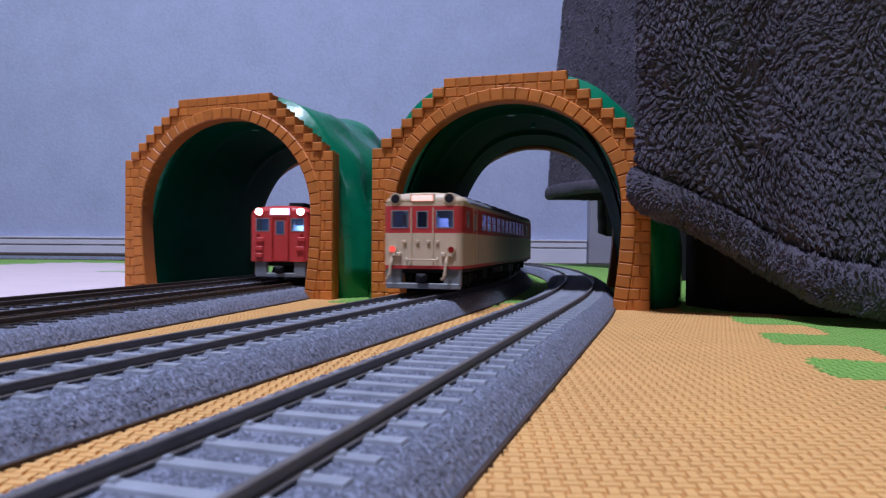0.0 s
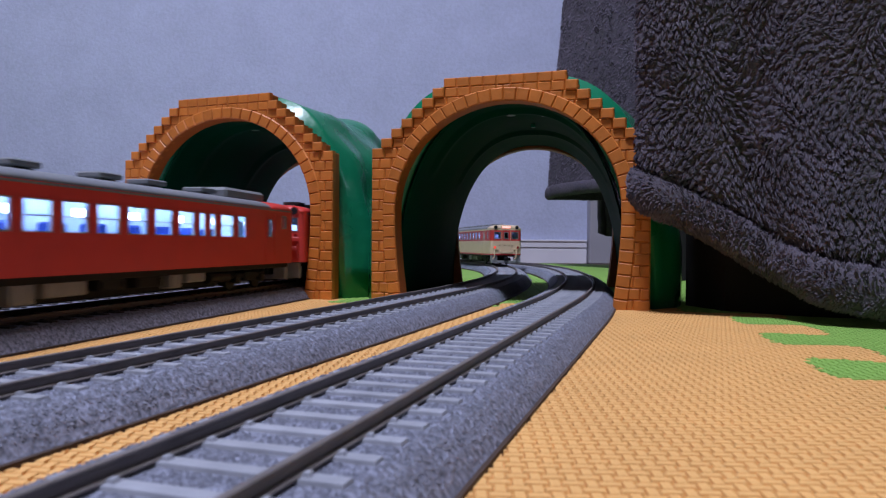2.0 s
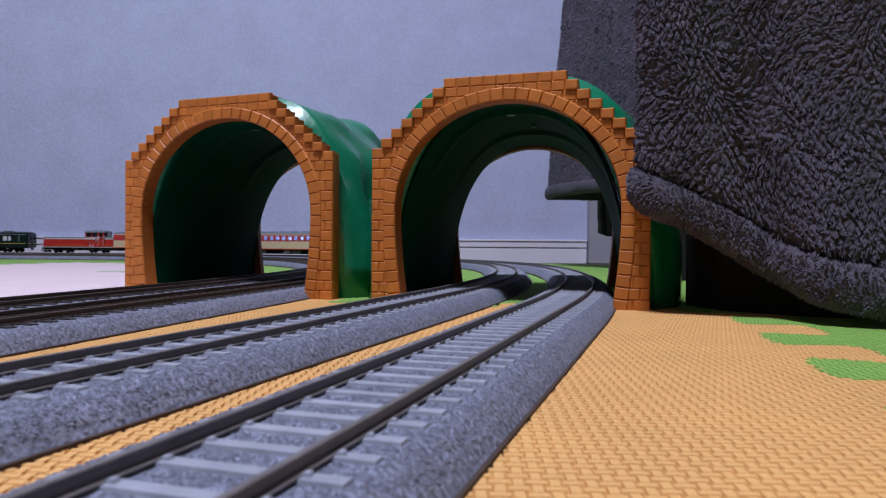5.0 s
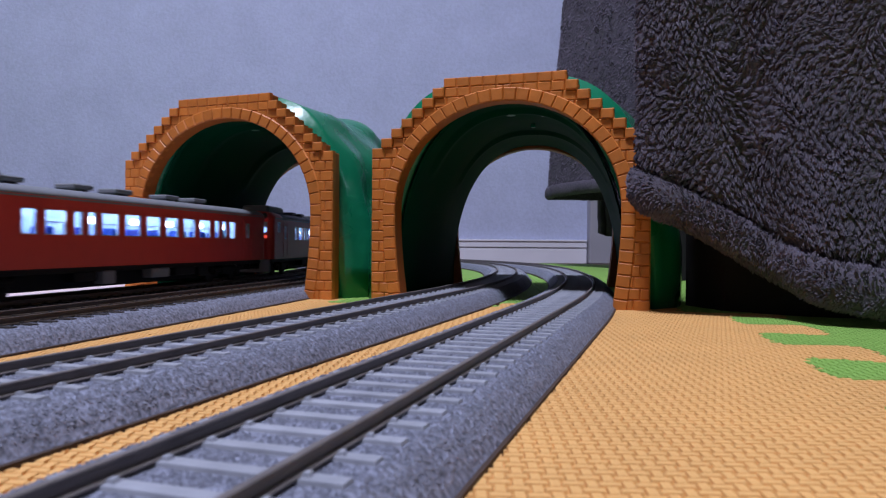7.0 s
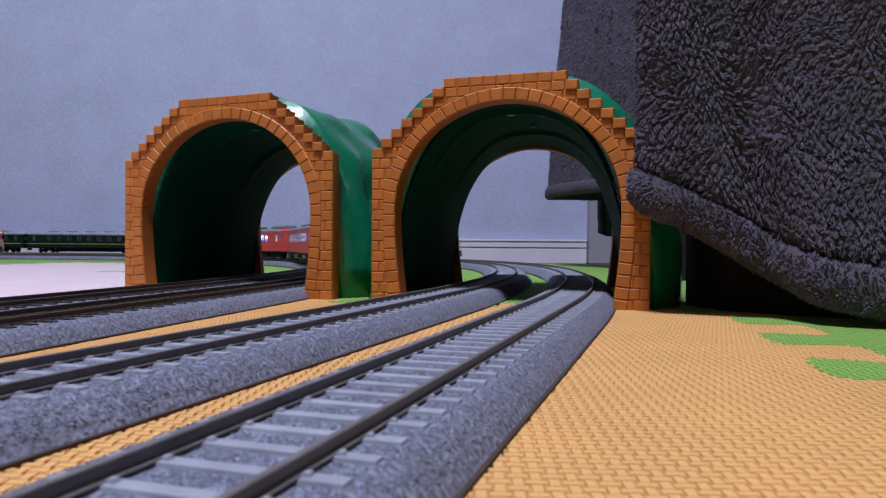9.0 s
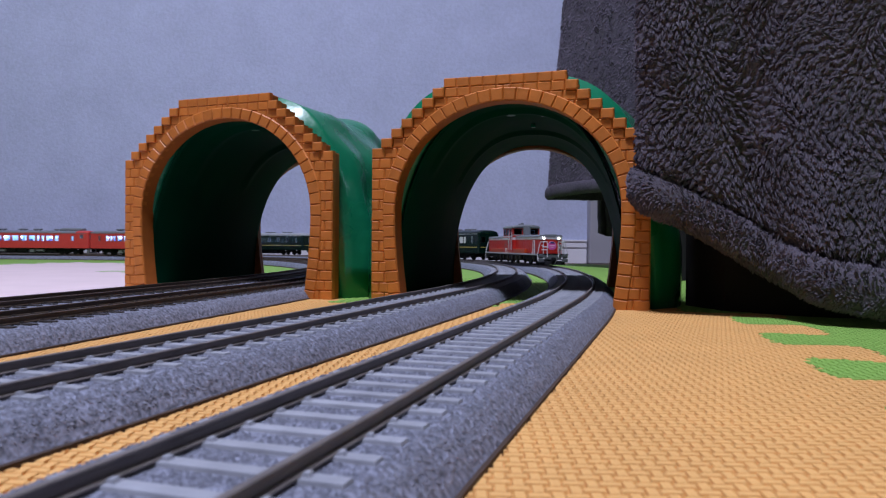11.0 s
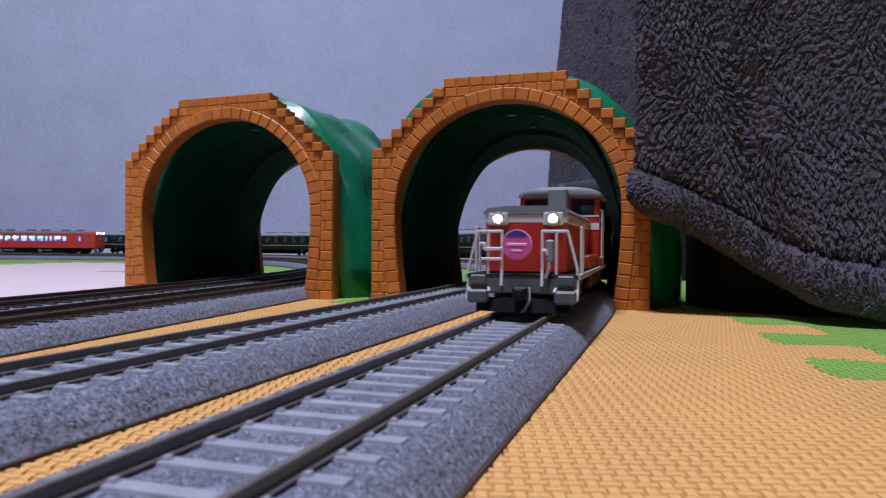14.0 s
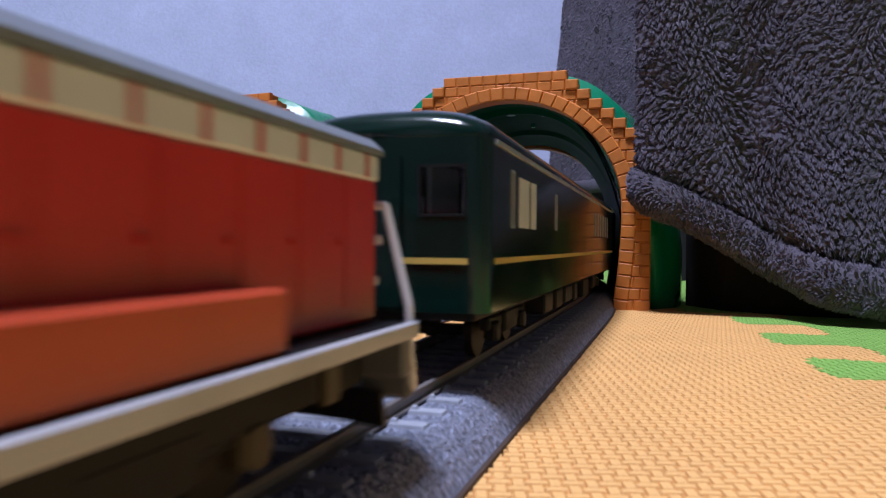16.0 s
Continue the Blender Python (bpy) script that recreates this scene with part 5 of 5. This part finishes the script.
        for yy in (99.5, -8, -14):
            bm = bmesh.new()
            zt = 28.0 if abs(yy) > 50 else 19
            wd = 5.5 if abs(yy) > 50 else 2.5
            wire(bm, [(sx * 17.4, yy, 13.2), (sx * 17.4, yy, zt), (sx * 17.4, yy + wd, zt), (sx * 17.4, yy + wd, 13.2)], 0.5)
            part("side_handrail", bm, "white", ob)
    for sg in (1, -1):
        y = sg * E
        bm = bmesh.new()
        bevelled_box(bm, -17.6, 17.6, min(y - sg * 3, y), max(y - sg * 3, y), 7.0, 13.1, 0.5)
        part("buffer_beam", bm, "beam", ob)
        for x in (-13.8, 13.8):
            part("step_box", fixed_box(x - 3.4, x + 3.4, min(y, y + sg * 2.2), max(y, y + sg * 2.2), 4.0, 8.2, 0.7), "beam", ob)
            part("beam_panel", fixed_box(x - 2.6, x + 2.6, min(y, y + sg * 1.0), max(y, y + sg * 1.0), 9.6, 12.8, 0.4), "beam", ob)
        bm = bmesh.new()
        rows = []
        for k in range(9):
            a = -1 + 2 * k / 8
            rows.append([(a * 15, y + sg * (1.5 - 3.0 * a * a), 1.2), (a * 15, y + sg * (0.2 - 3.0 * a * a), 5.6), (a * 15, y + sg * (-0.8 - 3.0 * a * a), 5.6), (a * 15, y + sg * (0.4 - 3.0 * a * a), 1.2)])
        sp = new("snow_plough", strip_mesh("snow_plough", rows, True, "black"))
        sp.parent = ob
        bm.free()
        coupler(ob, y, sg)
        bm = bmesh.new()
        r = 0.5
        yf = y - sg * 0.5
        for sx in (-1, 1):
            wire(bm, [(sx * 17.2, yf + sg * 1.6, 5.2), (sx * 17.4, yf, 9), (sx * 17.2, yf, 15), (sx * 14.2, yf, 26.6), (sx * 6.4, yf, 26.6), (sx * 6.4, yf, 14.5), (sx * 6.4, yf + sg, 9.5)], r)
            wire(bm, [(sx * 10.8, yf, 26.4), (sx * 10.8, yf, 9.0), (sx * 10.2, yf + sg * 1.4, 7.6)], r)
            wire(bm, [(sx * 17.4, yf, 9), (sx * 15, yf + sg * 1.2, 6.5), (sx * 11, yf + sg * 1.2, 7.2)], r * 0.8)
        part("end_handrail", bm, "white", ob)
        bm = bmesh.new()
        wire(bm, [(6.4 * sg, yf + sg * 0.4, 21.0), (12 * sg, yf + sg * 0.4, 21.0), (12 * sg, yf + sg * 0.4, 22.6), (13.4 * sg, yf + sg * 0.4, 22.6)], 0.6)
        wire(bm, [(6.4 * sg, yf + sg * 0.4, 17.8), (13 * sg, yf + sg * 0.4, 17.8)], 0.55)
        wire(bm, [(-6.4 * sg, yf + sg * 0.4, 20.5), (-8.0 * sg, yf + sg * 0.4, 20.5), (-8.0 * sg, yf + sg * 0.4, 19.2)], 0.6)
        part("cock_lever", bm, "white", ob)
        bm = bmesh.new()
        bevelled_box(bm, -8.7 * sg - 1.3, -8.7 * sg + 1.3, yf - 1, yf + 0.8, 17, 24, 0.5)
        wire(bm, [(-8.6 * sg, yf, 18), (-8.6 * sg, yf + sg * 1.0, 14.5), (-7.6 * sg, yf + sg * 1.4, 12)], 0.6)
        wire(bm, [(-2.4 * sg, y, 9), (-2.8 * sg, y + sg * 2.4, 5.0), (-1.4 * sg, y + sg * 2.4, 2.2), (-0.4, y + sg * 1.8, 1.6)], 0.55)
        part("air_hose", bm, "skirt", ob)
    # headmark
    HX = 1.4
    y = E - 0.5 + 1.0
    bm = bmesh.new()
    cyl(bm, (HX, y, 22.4), (HX, y + 1.0, 22.4), 4.5, 32)
    hm = part("headmark", bm, "pink", ob, "round pink headmark plate")
    bm = bmesh.new()
    cyl(bm, (HX, y - 0.4, 22.4), (HX, y + 0.8, 22.4), 4.8, 32)
    part("headmark_rim", bm, "mark_pale", hm)
    bm = bmesh.new()
    vs = []
    for k in range(13):
        a = radians(35) + radians(110) * k / 12
        vs.append(bm.verts.new((HX + 4.4 * math.cos(a), y + 1.12, 22.4 + 4.4 * math.sin(a))))
    f = bm.faces.new(vs)
    r = bmesh.ops.extrude_face_region(bm, geom=[f])
    for v in r["geom"]:
        if isinstance(v, bmesh.types.BMVert):
            v.co.y -= 0.3
    part("headmark_night_sky", fixed(bm), "navy", hm)
    bm = bmesh.new()
    bevelled_box(bm, HX - 3.2, HX + 3.2, y + 0.9, y + 1.15, 22.0, 22.9, 0.1)
    part("headmark_bar", bm, "mark_pale", hm)
    bm = bmesh.new()
    bevelled_box(bm, HX - 1.8, HX + 1.8, y + 0.9, y + 1.15, 20.2, 20.8, 0.1)
    part("headmark_bar", bm, "mark_pale", hm)
    # running gear
    for yy in (-78, 78):
        bogie(ob, yy, "under", "brass")
    bm = bmesh.new()
    bevelled_box(bm, -15, 15, -50, 50, 5.2, 12.7, 0.6)
    part("fuel_tank", bm, "under", ob)
    for sx in (-1, 1):
        for yy in (-46, -30, -12, 8, 26, 42):
            part("tank_strap", fixed_box(sx * 15.6 - 0.8, sx * 15.6 + 0.8, yy, yy + 6, 5.4, 11, 0.3), "brass", ob)
        for yy in (-100, -60, 60, 96):
            part("sand_pipe", fixed_box(sx * 16.2 - 0.5, sx * 16.2 + 0.5, yy, yy + 3, 7.5, 12, 0.2), "brass", ob)
    bogie(ob, 0, "under", "brass")
    return ob


def fixed_box(x0, x1, y0, y1, z0, z1, b):
    bm = bmesh.new()
    bevelled_box(bm, x0, x1, y0, y1, z0, z1, b)
    return bm


# ---- trains: (car, distance of its centre behind the train's leading end, turned end for end) ----
red_lead = tagged(red_railcar(True, False), "vermilion diesel railcar with lit headlamps and grey roof", "railcar", "red railcars")
red_mid = tagged(red_railcar(False, False), "vermilion diesel railcar with lit windows and grey roof", "railcar", "red railcars")
red_cool = tagged(red_railcar(False, False, big_cooler=True), "vermilion diesel railcar with a large roof cooler", "railcar", "red railcars")
red_cool_b = copy_thing(red_cool, Matrix.Identity(4))
red_tail = tagged(red_railcar(False, True, big_cooler=True), "vermilion diesel railcar with grey gangway front and red tail lamp", "railcar", "red railcars")
red_tail_b = copy_thing(red_tail, Matrix.Identity(4))
cream_tail = tagged(cream_railcar(True, True), "cream and red express railcar with lit red tail lamp", "railcar", "cream railcars")
cream_mid = tagged(cream_railcar(False, False), "cream and red express railcar with lit windows", "railcar", "cream railcars")
loco = tagged(diesel_locomotive(), "red centre-cab diesel locomotive with white handrails and pink headmark", "locomotive")
van = tagged(dark_coach(True, True), "dark green generator coach with white mark and gold line", "coach", "dark green coaches")
coach = tagged(dark_coach(False, False), "dark green sleeping coach with gold line and silver roof", "coach", "dark green coaches")
coaches = [coach] + [copy_thing(coach, Matrix.Identity(4)) for _ in range(6)]

TRAINS = [
    # track, direction along the track, rows of (seconds, place of the leading end), cars: (object, pitch length, bogie half spacing, flipped)
    ("C", -1, [(0.0, 3083.5), (9.0, 1306.0), (11.3, 868.0), (14.5, 256.0), (16.0, -24.0)], [(loco, 237, 78, False), (None, 27, 0, False), (van, 266, 90, False)] + [(c, 266, 90, False) for c in coaches]),
    ("B", 1, [(0.0, 978.0), (1.0, 1216.0), (3.0, 1720.0), (8.0, 2694.0), (16.0, 4230.0)], [(cream_mid, 266, 88, True), (cream_tail, 266, 88, True)]),
    ("A1", -1, [(0.0, 410.0), (0.5, 277.0), (4.2, -730.0), (13.5, -3143.0), (16.0, -3797.0)], [(red_lead, 266, 88, False), (red_cool, 266, 88, True), (red_mid, 266, 88, False), (red_cool_b, 266, 88, True)]),
    ("A2", 1, [(0.0, -1134.0), (6.3, 542.0), (7.0, 740.0), (8.0, 1003.0), (11.4, 1951.0), (12.5, 2226.0), (16.0, 3143.0)], [(red_tail_b, 266, 88, True), (red_tail, 266, 88, True)]),
]


def car_pose(track, s, half):
    a, b = track.at(s + half), track.at(s - half)
    x, y = (a[0] + b[0]) / 2, (a[1] + b[1]) / 2
    yaw = math.atan2(b[0] - a[0], a[1] - b[1])
    return x, y, yaw


def motions():
    for key, sign, anchors, cars in TRAINS:
        track = TRACKS[key]
        back = 0.0
        for ob, pitch, half, flipped in cars:
            if ob is None:
                back += pitch
                continue
            rows = []
            for k in range(81):
                t = 16.0 * k / 80
                lead = float(np.interp(t, [a[0] for a in anchors], [a[1] for a in anchors]))
                s = lead - sign * (back + pitch / 2)
                x, y, yaw = car_pose(track, s, half)
                if (sign < 0) != flipped:
                    yaw += math.pi
                rows.append((t, Matrix.Translation((x * MM, y * MM, RAIL_TOP * MM)) @ Matrix.Rotation(yaw, 4, "Z")))
            walk(ob, rows)
            back += pitch


motions()
